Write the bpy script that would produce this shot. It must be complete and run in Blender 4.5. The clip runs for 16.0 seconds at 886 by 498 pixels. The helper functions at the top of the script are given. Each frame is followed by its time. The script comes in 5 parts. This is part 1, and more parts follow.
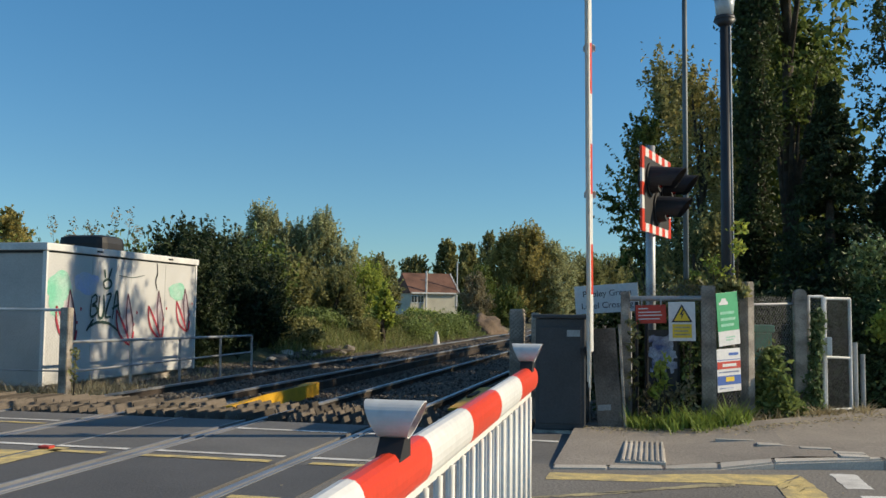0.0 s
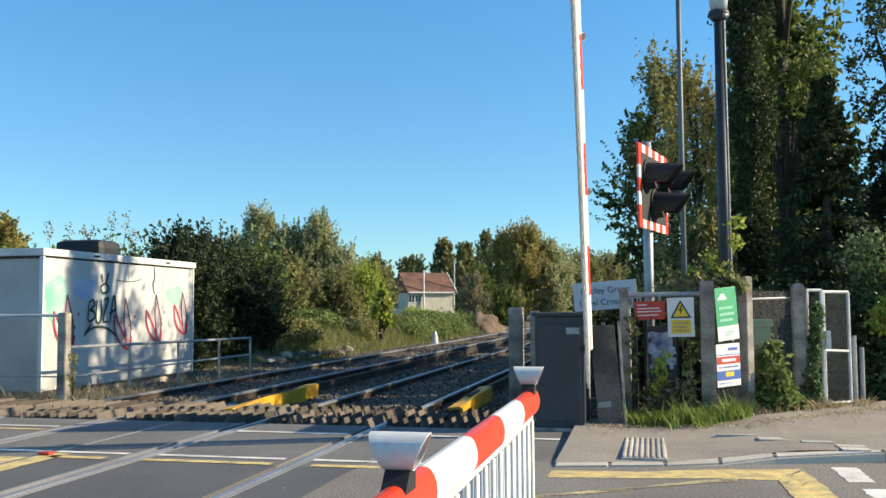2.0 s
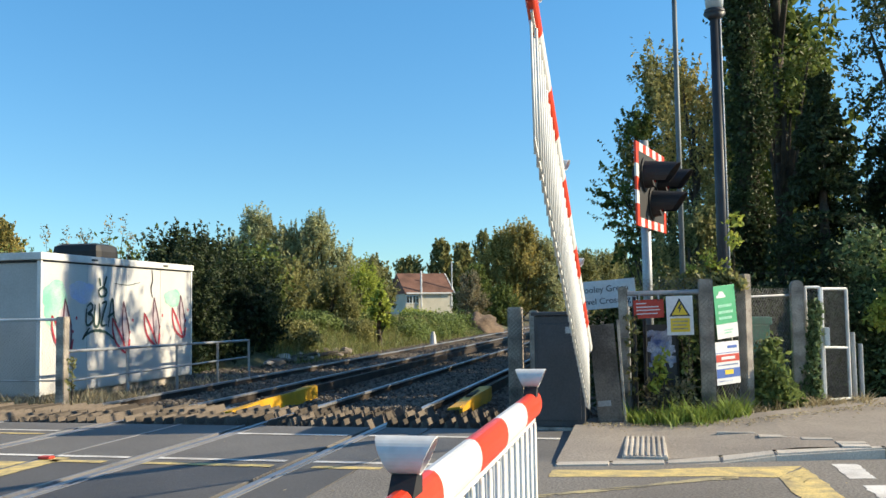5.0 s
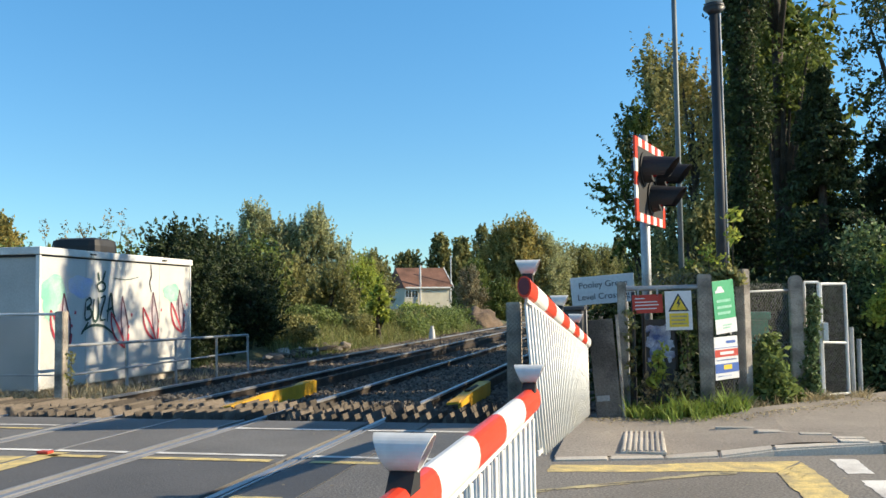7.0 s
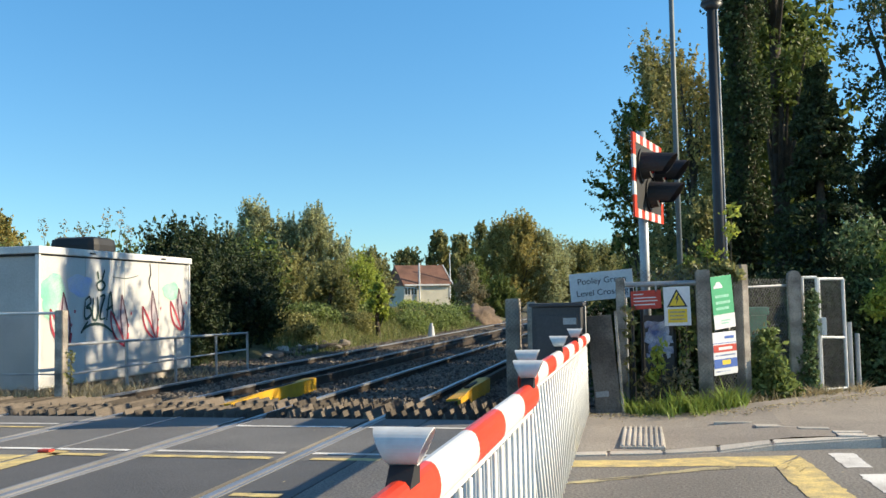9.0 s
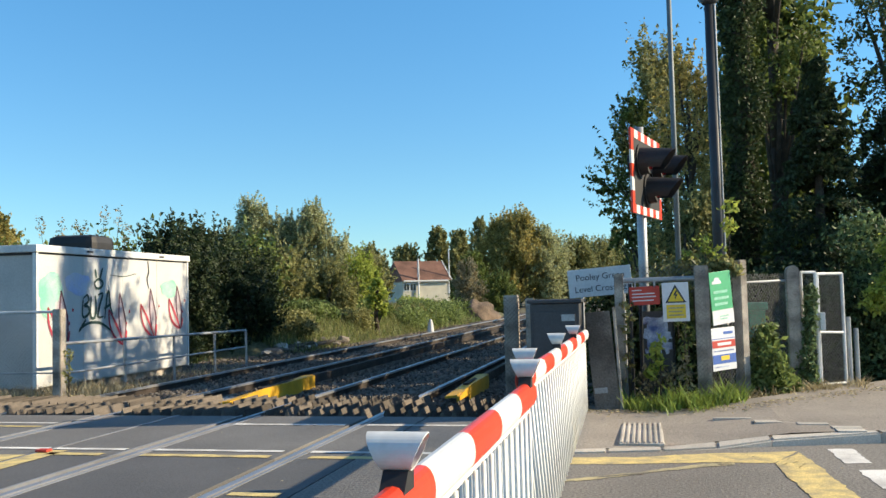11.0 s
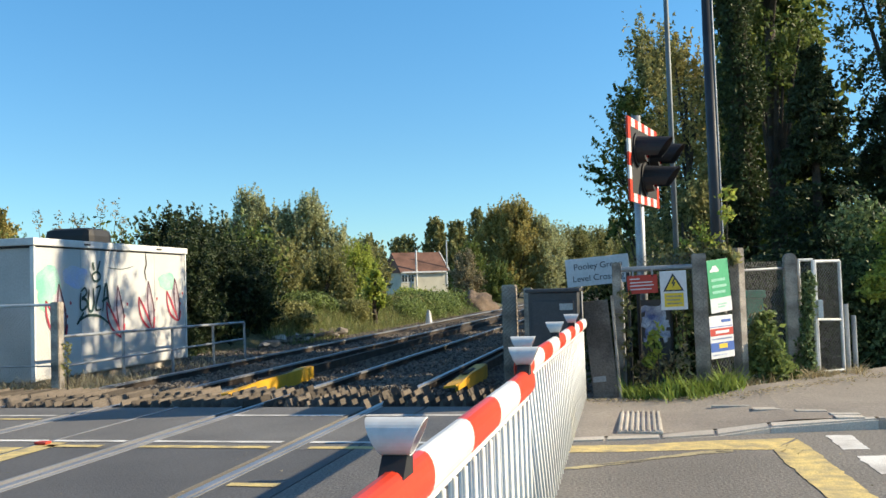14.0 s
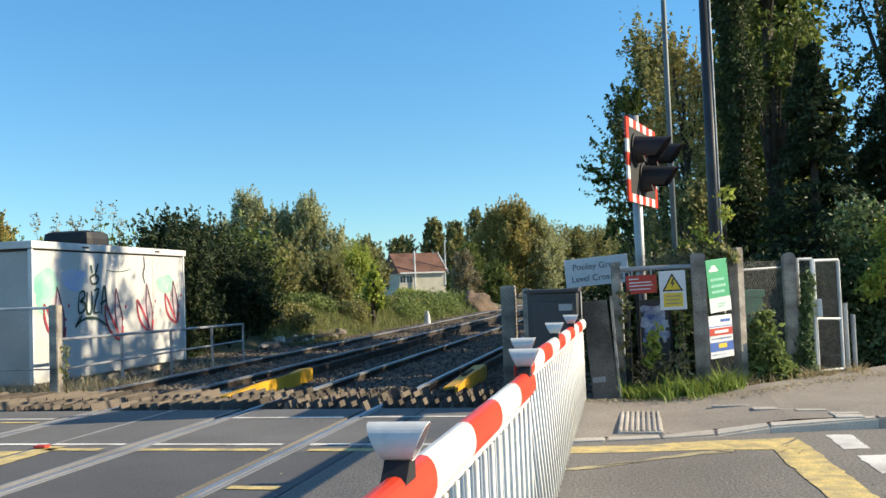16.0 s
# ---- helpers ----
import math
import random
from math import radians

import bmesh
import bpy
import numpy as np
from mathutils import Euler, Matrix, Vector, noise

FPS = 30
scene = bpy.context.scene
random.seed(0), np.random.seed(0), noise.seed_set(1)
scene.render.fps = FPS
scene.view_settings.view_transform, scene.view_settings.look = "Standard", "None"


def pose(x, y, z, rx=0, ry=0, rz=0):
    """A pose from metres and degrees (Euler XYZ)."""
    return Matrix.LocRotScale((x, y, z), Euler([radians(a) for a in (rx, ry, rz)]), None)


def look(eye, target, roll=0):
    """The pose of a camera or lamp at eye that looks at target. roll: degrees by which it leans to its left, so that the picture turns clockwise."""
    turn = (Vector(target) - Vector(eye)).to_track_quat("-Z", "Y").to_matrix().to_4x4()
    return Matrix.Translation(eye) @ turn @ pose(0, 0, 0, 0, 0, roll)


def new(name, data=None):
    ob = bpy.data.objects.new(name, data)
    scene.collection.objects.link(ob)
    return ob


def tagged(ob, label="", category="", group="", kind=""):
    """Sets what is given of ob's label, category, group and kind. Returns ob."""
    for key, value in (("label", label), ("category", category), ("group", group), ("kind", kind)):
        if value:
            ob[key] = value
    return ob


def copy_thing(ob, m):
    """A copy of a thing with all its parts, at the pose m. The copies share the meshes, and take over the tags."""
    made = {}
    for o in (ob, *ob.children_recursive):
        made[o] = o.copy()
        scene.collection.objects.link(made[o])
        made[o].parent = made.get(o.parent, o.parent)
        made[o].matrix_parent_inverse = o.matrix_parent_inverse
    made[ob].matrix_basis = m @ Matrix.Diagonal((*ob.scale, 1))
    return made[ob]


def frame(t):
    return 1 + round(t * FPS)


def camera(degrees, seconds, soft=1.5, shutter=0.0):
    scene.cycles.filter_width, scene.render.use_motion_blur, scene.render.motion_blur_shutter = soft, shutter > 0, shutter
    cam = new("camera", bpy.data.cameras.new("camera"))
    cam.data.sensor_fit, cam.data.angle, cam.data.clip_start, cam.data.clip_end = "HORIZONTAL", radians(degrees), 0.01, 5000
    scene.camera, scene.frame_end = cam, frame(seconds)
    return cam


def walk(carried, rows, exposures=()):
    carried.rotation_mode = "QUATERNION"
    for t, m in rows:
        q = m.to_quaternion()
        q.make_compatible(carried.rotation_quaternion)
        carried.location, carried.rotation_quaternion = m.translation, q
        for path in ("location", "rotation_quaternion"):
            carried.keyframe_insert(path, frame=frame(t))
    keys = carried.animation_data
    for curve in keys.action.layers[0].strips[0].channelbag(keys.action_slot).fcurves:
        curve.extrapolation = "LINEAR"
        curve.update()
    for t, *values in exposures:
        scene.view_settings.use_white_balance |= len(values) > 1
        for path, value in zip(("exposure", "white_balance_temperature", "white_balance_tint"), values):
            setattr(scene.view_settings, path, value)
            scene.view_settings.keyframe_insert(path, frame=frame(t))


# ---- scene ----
cam = camera(51.8, 16.0)
PATH = [
    (0, (3.008, -1.767, 1.302), (2.563, 0.178, 1.435), 0.6),
    (0.5, (3.005, -1.769, 1.298), (2.562, 0.177, 1.429), 0.3),
    (1, (3.009, -1.756, 1.311), (2.569, 0.19, 1.441), 0.2),
    (1.5, (3.009, -1.739, 1.305), (2.57, 0.207, 1.435), -0.1),
    (2, (2.994, -1.757, 1.307), (2.556, 0.19, 1.438), -0.3),
    (2.5, (2.996, -1.749, 1.306), (2.559, 0.199, 1.436), -0.6),
    (3, (2.99, -1.755, 1.307), (2.555, 0.192, 1.439), -0.7),
    (3.5, (2.991, -1.753, 1.304), (2.555, 0.194, 1.437), -0.9),
    (4, (2.985, -1.757, 1.306), (2.551, 0.19, 1.439), -0.9),
    (6.5, (2.976, -1.759, 1.305), (2.546, 0.19, 1.43), -0.8),
    (7, (2.979, -1.753, 1.311), (2.549, 0.196, 1.431), -0.8),
    (7.5, (2.976, -1.756, 1.306), (2.547, 0.194, 1.423), -0.8),
    (8, (2.98, -1.756, 1.306), (2.551, 0.194, 1.418), -1.1),
    (8.5, (2.985, -1.764, 1.304), (2.557, 0.186, 1.417), -1.0),
    (9, (2.985, -1.773, 1.307), (2.557, 0.177, 1.421), -1.1),
    (11.5, (2.993, -1.744, 1.323), (2.568, 0.208, 1.421), -1.5),
    (12, (2.987, -1.758, 1.318), (2.563, 0.194, 1.409), -1.6),
    (12.5, (2.995, -1.752, 1.312), (2.569, 0.2, 1.399), -1.5),
    (13, (2.997, -1.734, 1.313), (2.571, 0.218, 1.397), -1.5),
    (13.5, (2.993, -1.738, 1.311), (2.571, 0.215, 1.396), -1.6),
    (14, (2.991, -1.741, 1.309), (2.569, 0.212, 1.394), -1.8),
    (14.5, (2.989, -1.743, 1.313), (2.567, 0.21, 1.397), -2.0),
    (15, (2.984, -1.743, 1.311), (2.562, 0.21, 1.397), -2.1),
    (15.5, (2.98, -1.742, 1.311), (2.561, 0.211, 1.397), -2.1),
    (16, (2.982, -1.732, 1.316), (2.564, 0.222, 1.402), -2.1),
]
walk(cam, [(t, look(eye, target, roll)) for t, eye, target, roll in PATH],
     exposures=[(0, 0.05), (0.4, 0.23), (1.0, 0.58), (1.6, 0.72), (16, 0.72)])

# exposure follows the film's own brightening in the first second
# ---- light ----
SUN_EL, SUN_AZ = 26.0, 15.0   # elevation; azimuth from +x towards +y
world = bpy.data.worlds.new("sky")
scene.world = world
world.use_nodes = True
wn, wl = world.node_tree.nodes, world.node_tree.links
sky = wn.new("ShaderNodeTexSky")
sky.sky_type, sky.sun_disc = "NISHITA", False
sky.sun_elevation, sky.sun_rotation = radians(SUN_EL), radians(90 - SUN_AZ)
sky.air_density, sky.dust_density, sky.ozone_density = 1.0, 0.0, 3.5
wn["Background"].inputs[1].default_value = 0.109
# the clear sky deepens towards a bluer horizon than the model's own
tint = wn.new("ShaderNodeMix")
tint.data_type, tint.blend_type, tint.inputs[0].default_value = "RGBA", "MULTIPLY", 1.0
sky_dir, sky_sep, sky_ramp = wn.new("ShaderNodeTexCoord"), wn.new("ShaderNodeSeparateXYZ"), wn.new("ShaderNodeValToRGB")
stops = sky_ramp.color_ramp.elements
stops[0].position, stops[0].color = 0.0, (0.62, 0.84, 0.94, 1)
# overhead, out of view, a redder tint is added to warm the ambient light
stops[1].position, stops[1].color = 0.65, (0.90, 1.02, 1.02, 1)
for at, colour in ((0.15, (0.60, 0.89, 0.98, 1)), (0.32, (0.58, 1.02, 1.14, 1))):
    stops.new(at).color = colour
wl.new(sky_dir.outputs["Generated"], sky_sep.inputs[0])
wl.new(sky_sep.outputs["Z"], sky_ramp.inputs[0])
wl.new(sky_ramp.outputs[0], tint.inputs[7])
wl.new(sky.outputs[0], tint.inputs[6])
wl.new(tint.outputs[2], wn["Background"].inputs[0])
sun = new("sun", bpy.data.lights.new("sun", "SUN"))
sun.data.energy, sun.data.angle, sun.data.color = 5.0, radians(0.6), (1.0, 0.84, 0.59)
_a, _e = radians(SUN_AZ), radians(SUN_EL)
sun.matrix_world = look((60 * math.cos(_a), 60 * math.sin(_a), 30), (60 * math.cos(_a) - math.cos(_a) * math.cos(_e), 60 * math.sin(_a) - math.sin(_a) * math.cos(_e), 30 - math.sin(_e)))


# ---- materials ----
def mat(name, col, rough=0.7, metal=0.0, var=0.25, scale=8.0, fine=60.0, bump=0.2, bump_d=0.01, col2=None, island=False, obj_random=0.0, trans=0.0, spec=0.5):
    """A two-scale procedural surface: col with darker stains, fine grain and relief."""
    m = bpy.data.materials.new(name)
    m.use_nodes = True
    n, l = m.node_tree.nodes, m.node_tree.links
    b = n["Principled BSDF"]
    b.inputs["Roughness"].default_value, b.inputs["Metallic"].default_value = rough, metal
    b.inputs["Specular IOR Level"].default_value = spec
    tc = n.new("ShaderNodeTexCoord")
    n1, n2 = n.new("ShaderNodeTexNoise"), n.new("ShaderNodeTexNoise")
    n1.inputs["Scale"].default_value, n2.inputs["Scale"].default_value = scale * 0.25, fine
    n1.inputs["Detail"].default_value, n2.inputs["Detail"].default_value = 5, 3
    l.new(tc.outputs["Object"], n1.inputs["Vector"])
    l.new(tc.outputs["Object"], n2.inputs["Vector"])
    ramp = n.new("ShaderNodeValToRGB")
    c2 = col2 or tuple(c * (1 - 1.6 * var) if var < 0.6 else c * 0.1 for c in col)
    ramp.color_ramp.elements[0].color, ramp.color_ramp.elements[1].color = (*c2, 1), (*col, 1)
    ramp.color_ramp.elements[0].position, ramp.color_ramp.elements[1].position = 0.32, 0.62
    src = n1.outputs["Fac"]
    if island or obj_random:
        r = n.new("ShaderNodeNewGeometry") if island else n.new("ShaderNodeObjectInfo")
        mx = n.new("ShaderNodeMath")
        mx.operation = "MULTIPLY_ADD"
        mx.inputs[1].default_value = 0.6 if island else obj_random
        l.new(r.outputs["Random Per Island" if island else "Random"], mx.inputs[0])
        sc = n.new("ShaderNodeMath")
        sc.operation, sc.inputs[1].default_value = "MULTIPLY", 0.55
        l.new(src, sc.inputs[0])
        l.new(sc.outputs[0], mx.inputs[2])
        src = mx.outputs[0]
    l.new(src, ramp.inputs[0])
    mixg = n.new("ShaderNodeMix")
    mixg.data_type, mixg.blend_type = "RGBA", "MULTIPLY"
    mixg.inputs[0].default_value = min(0.9, var * 1.6)
    l.new(ramp.outputs[0], mixg.inputs[6])
    gr = n.new("ShaderNodeMapRange")
    gr.inputs[1].default_value, gr.inputs[2].default_value, gr.inputs[3].default_value, gr.inputs[4].default_value = 0.30, 0.70, 0.45, 1.35
    l.new(n2.outputs["Fac"], gr.inputs[0])
    cg = n.new("ShaderNodeCombineColor")
    for i in range(3):
        l.new(gr.outputs[0], cg.inputs[i])
    l.new(cg.outputs[0], mixg.inputs[7])
    l.new(mixg.outputs[2], b.inputs["Base Color"])
    if bump:
        bp = n.new("ShaderNodeBump")
        bp.inputs["Strength"].default_value, bp.inputs["Distance"].default_value = bump, bump_d
        l.new(n2.outputs["Fac"], bp.inputs["Height"])
        l.new(bp.outputs[0], b.inputs["Normal"])
    if trans:
        tr, ms = n.new("ShaderNodeBsdfTranslucent"), n.new("ShaderNodeMixShader")
        ms.inputs[0].default_value = trans
        l.new(mixg.outputs[2], tr.inputs[0])
        l.new(b.outputs[0], ms.inputs[1])
        l.new(tr.outputs[0], ms.inputs[2])
        l.new(ms.outputs[0], n["Material Output"].inputs[0])
    return m


M = dict(
    asphalt=mat("asphalt", (0.235, 0.218, 0.195), 0.85, var=0.6, scale=3, fine=50, bump=0.9, bump_d=0.006, col2=(0.175, 0.163, 0.147)),
    deck=mat("deck_asphalt", (0.185, 0.178, 0.168), 0.75, var=0.35, scale=3.0, fine=55, bump=0.6, bump_d=0.006, col2=(0.135, 0.13, 0.124)),
    deck_dark=mat("dark_deck_asphalt", (0.118, 0.115, 0.112), 0.7, var=0.35, scale=3.0, fine=55, bump=0.6, bump_d=0.006, col2=(0.088, 0.086, 0.084)),
    pavement=mat("pavement_asphalt", (0.34, 0.30, 0.255), 0.9, var=0.4, scale=4, fine=60, bump=0.5, bump_d=0.006, col2=(0.26, 0.23, 0.20)),
    kerb=mat("kerb_concrete", (0.60, 0.55, 0.48), 0.9, var=0.25, scale=8, fine=90, bump=0.3, obj_random=0.3, col2=(0.36, 0.33, 0.29)),
    slab=mat("pale_slab", (0.62, 0.57, 0.50), 0.9, var=0.3, scale=8, fine=90, bump=0.3),
    concrete=mat("weathered_concrete", (0.52, 0.46, 0.39), 0.92, var=0.45, scale=18, fine=110, bump=0.5),
    white_line=mat("worn_white_paint", (0.84, 0.83, 0.79), 0.8, var=0.2, scale=10, fine=90, bump=0.3, col2=(0.52, 0.50, 0.47)),
    yellow_line=mat("worn_yellow_paint", (0.76, 0.59, 0.23), 0.8, var=0.3, scale=26, fine=80, bump=0.3, col2=(0.40, 0.33, 0.19)),
    faded_yellow=mat("faded_yellow_paint", (0.50, 0.43, 0.24), 0.85, var=0.35, scale=16, fine=80, bump=0.3, col2=(0.20, 0.185, 0.15)),
    rail_top=mat("polished_rail_steel", (0.45, 0.45, 0.47), 0.42, 0.7, var=0.15, scale=6, fine=70, bump=0.05),
    rail_side=mat("rusted_rail_steel", (0.06, 0.045, 0.035), 0.85, 0.1, var=0.4, scale=10, fine=80, bump=0.3),
    ballast=mat("ballast_stone", (0.13, 0.108, 0.086), 0.95, var=0.5, scale=10, fine=45, bump=1.0, bump_d=0.03, col2=(0.06, 0.05, 0.042)),
    stone=mat("ballast_piece", (0.22, 0.19, 0.155), 0.95, var=0.35, scale=30, fine=120, bump=0.4, island=True, col2=(0.07, 0.06, 0.05)),
    sleeper=mat("sleeper_concrete", (0.075, 0.065, 0.055), 0.95, var=0.4, scale=12, fine=90, bump=0.4, obj_random=0.3),
    arris=mat("weathered_timber", (0.165, 0.138, 0.112), 0.95, var=0.4, scale=14, fine=80, bump=0.6, obj_random=0.4),
    yellow=mat("yellow_guard_paint", (0.75, 0.42, 0.02), 0.55, var=0.2, scale=10, fine=60, bump=0.1),
    cabin=mat("white_cabin_panel", (0.57, 0.57, 0.56), 0.6, var=0.12, scale=6, fine=40, bump=0.1, col2=(0.52, 0.52, 0.51)),
    cabin_end=mat("grey_cabin_panel", (0.52, 0.52, 0.505), 0.65, var=0.12, scale=5, fine=40, bump=0.1),
    trim_white=mat("white_trim", (0.78, 0.78, 0.76), 0.6, var=0.15, scale=8, fine=50, bump=0.1),
    g_red=mat("red_spray_paint", (0.50, 0.05, 0.08), 0.6, var=0.25, scale=20, fine=60, bump=0),
    g_dark=mat("dark_spray_paint", (0.03, 0.07, 0.06), 0.6, var=0.25, scale=20, fine=60, bump=0),
    g_maroon=mat("faded_maroon_spray", (0.52, 0.46, 0.50), 0.6, var=0.25, scale=20, fine=60, bump=0),
    g_plum=mat("plum_spray_line", (0.13, 0.05, 0.075), 0.6, var=0.25, scale=20, fine=60, bump=0),
    g_green=mat("green_spray_paint", (0.20, 0.56, 0.39), 0.6, var=0.3, scale=12, fine=60, bump=0, col2=(0.42, 0.62, 0.53)),
    g_blue=mat("blue_spray_paint", (0.40, 0.48, 0.74), 0.6, var=0.3, scale=12, fine=60, bump=0, col2=(0.55, 0.58, 0.66)),
    boom_red=mat("boom_red_paint", (0.72, 0.055, 0.02), 0.38, var=0.08, scale=6, fine=40, bump=0.03),
    boom_white=mat("boom_white_paint", (0.76, 0.76, 0.74), 0.42, var=0.08, scale=6, fine=40, bump=0.03),
    picket=mat("white_picket_aluminium", (0.76, 0.75, 0.71), 0.5, 0.0, var=0.08, scale=10, fine=50, bump=0.03),
    cowl=mat("white_lamp_cowl", (0.72, 0.73, 0.72), 0.5, var=0.1, scale=10, fine=40, bump=0.03),
    black=mat("matt_black", (0.018, 0.018, 0.02), 0.6, var=0.2, scale=10, fine=50, bump=0.1),
    lens=mat("dark_red_lens", (0.16, 0.008, 0.008), 0.2, var=0.1, scale=10, fine=40, bump=0),
    machine=mat("dark_grey_cabinet", (0.062, 0.064, 0.07), 0.6, var=0.2, scale=6, fine=50, bump=0.1),
    old_board=mat("dark_weathered_board", (0.25, 0.21, 0.175), 0.85, var=0.4, scale=8, fine=60, bump=0.4),
    galv=mat("galvanised_steel", (0.42, 0.44, 0.46), 0.5, 0.5, var=0.2, scale=12, fine=60, bump=0.1),
    pale_metal=mat("painted_gate_steel", (0.80, 0.81, 0.80), 0.6, 0.1, var=0.2, scale=12, fine=60, bump=0.1),
    mast_grey=mat("dull_grey_mast", (0.16, 0.19, 0.20), 0.6, 0.2, var=0.2, scale=10, fine=60, bump=0.1),
    lamp_dark=mat("dark_lamp_column", (0.045, 0.05, 0.058), 0.5, 0.2, var=0.2, scale=10, fine=60, bump=0.1),
    mesh_wire=mat("galvanised_wire", (0.24, 0.235, 0.22), 0.6, 0.4, var=0.2, scale=30, fine=80, bump=0),
    sign_white=mat("white_sign_face", (0.74, 0.75, 0.77), 0.5, var=0.1, scale=6, fine=30, bump=0.02),
    sign_red=mat("red_sign_face", (0.55, 0.05, 0.03), 0.5, var=0.12, scale=6, fine=30, bump=0.02),
    sign_yellow=mat("yellow_sign_face", (0.82, 0.58, 0.04), 0.5, var=0.1, scale=6, fine=30, bump=0.02),
    sign_green=mat("green_sign_face", (0.05, 0.40, 0.18), 0.5, var=0.1, scale=6, fine=30, bump=0.02),
    sign_blue=mat("blue_sign_face", (0.05, 0.13, 0.45), 0.5, var=0.1, scale=6, fine=30, bump=0.02),
    poster=mat("torn_blue_poster", (0.48, 0.54, 0.66), 0.7, var=0.4, scale=30, fine=80, bump=0.1, col2=(0.08, 0.12, 0.30)),
    ink=mat("dark_ink", (0.03, 0.035, 0.05), 0.6, var=0.1, scale=10, fine=40, bump=0),
    green_box=mat("green_cabinet_paint", (0.14, 0.46, 0.27), 0.5, var=0.2, scale=8, fine=50, bump=0.1),
    bark=mat("bark", (0.10, 0.08, 0.06), 0.95, var=0.4, scale=20, fine=70, bump=0.8, bump_d=0.02),
    soil=mat("dry_earth_and_grass", (0.17, 0.14, 0.08), 0.95, var=0.5, scale=2.0, fine=25, bump=0.8, bump_d=0.04, col2=(0.06, 0.065, 0.03)),
    bank=mat("rough_grass_bank", (0.16, 0.15, 0.07), 0.95, var=0.5, scale=4.0, fine=18, bump=0.9, bump_d=0.05, col2=(0.055, 0.065, 0.025)),
    mound=mat("dry_brown_earth", (0.19, 0.135, 0.092), 0.95, var=0.45, scale=6.0, fine=22, bump=0.9, bump_d=0.05, col2=(0.09, 0.065, 0.045)),
    render_wall=mat("cream_render", (0.62, 0.58, 0.46), 0.9, var=0.12, scale=2, fine=20, bump=0.1),
    tiles=mat("brown_roof_tiles", (0.20, 0.10, 0.07), 0.9, var=0.3, scale=2, fine=14, bump=0.3),
    glass=mat("dark_window_glass", (0.02, 0.024, 0.03), 0.08, var=0.1, scale=2, fine=10, bump=0),
    lamp_glass=mat("milky_lamp_glass", (0.55, 0.6, 0.62), 0.3, var=0.1, scale=10, fine=40, bump=0),
)


def leafmat(name, c1, c2, trans=0.35):
    return mat(name, c1, 0.55, var=0.3, scale=3.0, fine=40, bump=0, col2=c2, island=True, trans=trans, spec=0.3)


LEAF = dict(
    dark=leafmat("dark_leaves", (0.10, 0.135, 0.045), (0.024, 0.038, 0.014), 0.3),
    green=leafmat("green_leaves", (0.20, 0.25, 0.065), (0.055, 0.08, 0.022), 0.4),
    olive=leafmat("olive_leaves", (0.36, 0.35, 0.14), (0.11, 0.125, 0.05), 0.4),
    autumn=leafmat("autumn_leaves", (0.52, 0.44, 0.15), (0.18, 0.17, 0.06), 0.45),
    willow=leafmat("willow_leaves", (0.54, 0.55, 0.30), (0.19, 0.205, 0.10), 0.45),
    # thicket in tree shade: leaves darkened in colour as well; evergreens share them
    deep=leafmat("shade_dark_leaves", (0.062, 0.088, 0.034), (0.015, 0.025, 0.011), 0.25),
    bright=leafmat("bright_leaves", (0.48, 0.54, 0.11), (0.18, 0.24, 0.05), 0.45),
    dry=leafmat("dry_scrub", (0.40, 0.34, 0.20), (0.13, 0.12, 0.07), 0.3),
    # darker copy of the dark leaves, with backlit shade put into its colour
    shade=leafmat("shaded_green_leaves", (0.078, 0.112, 0.042), (0.018, 0.03, 0.012), 0.25),
    ivy=leafmat("ivy_leaves", (0.20, 0.28, 0.12), (0.045, 0.075, 0.03), 0.3),
    grass=leafmat("grass_blades", (0.28, 0.37, 0.08), (0.10, 0.15, 0.04), 0.4),
    shrub=leafmat("shrub_leaves", (0.27, 0.34, 0.11), (0.07, 0.105, 0.035), 0.4),
    straw=leafmat("straw_blades", (0.52, 0.44, 0.27), (0.24, 0.20, 0.12), 0.3),
)


# ---- building helpers ----
def thing(name, label, category, group="", m=None):
    e = new(name)
    e.empty_display_size = 0.1
    if m is not None:
        e.matrix_world = m
    return tagged(e, label, category, group)


def mesh_of(name, bm, material, smooth=False):
    me = bpy.data.meshes.new(name)
    bm.normal_update()
    if smooth:
        for f in bm.faces:
            f.smooth = True
    bm.to_mesh(me)
    bm.free()
    for k in (material if isinstance(material, (list, tuple)) else [material]):
        me.materials.append(k)
    return me


def part(name, bm, material, parent=None, label="", smooth=False):
    ob = new(name, mesh_of(name, bm, material, smooth))
    if parent is not None:
        ob.parent = parent
    if label:
        ob["label"] = label
    return ob


def structure(name, bm, material, label, smooth=False, kind="structure", category=""):
    return tagged(part(name, bm, material, None, "", smooth), label, category or name.split("_")[0], "", kind)


def box(bm, x0, x1, y0, y1, z0, z1, bevel=0.0, mi=0, m=None):
    vs = [bm.verts.new((x, y, z)) for z in (z0, z1) for y in (y0, y1) for x in (x0, x1)]
    fs = [bm.faces.new([vs[i] for i in q]) for q in ((0, 2, 3, 1), (4, 5, 7, 6), (0, 1, 5, 4), (2, 6, 7, 3), (0, 4, 6, 2), (1, 3, 7, 5))]
    for f in fs:
        f.material_index = mi
    if m is not None:
        bmesh.ops.transform(bm, matrix=m, verts=vs)
    if bevel:
        es = list({e for f in fs for e in f.edges})
        bmesh.ops.bevel(bm, geom=es, offset=bevel, segments=2, affect="EDGES", profile=0.6)
    return vs


def cube(*a, **k):
    bm = bmesh.new()
    box(bm, *a, **k)
    return bm


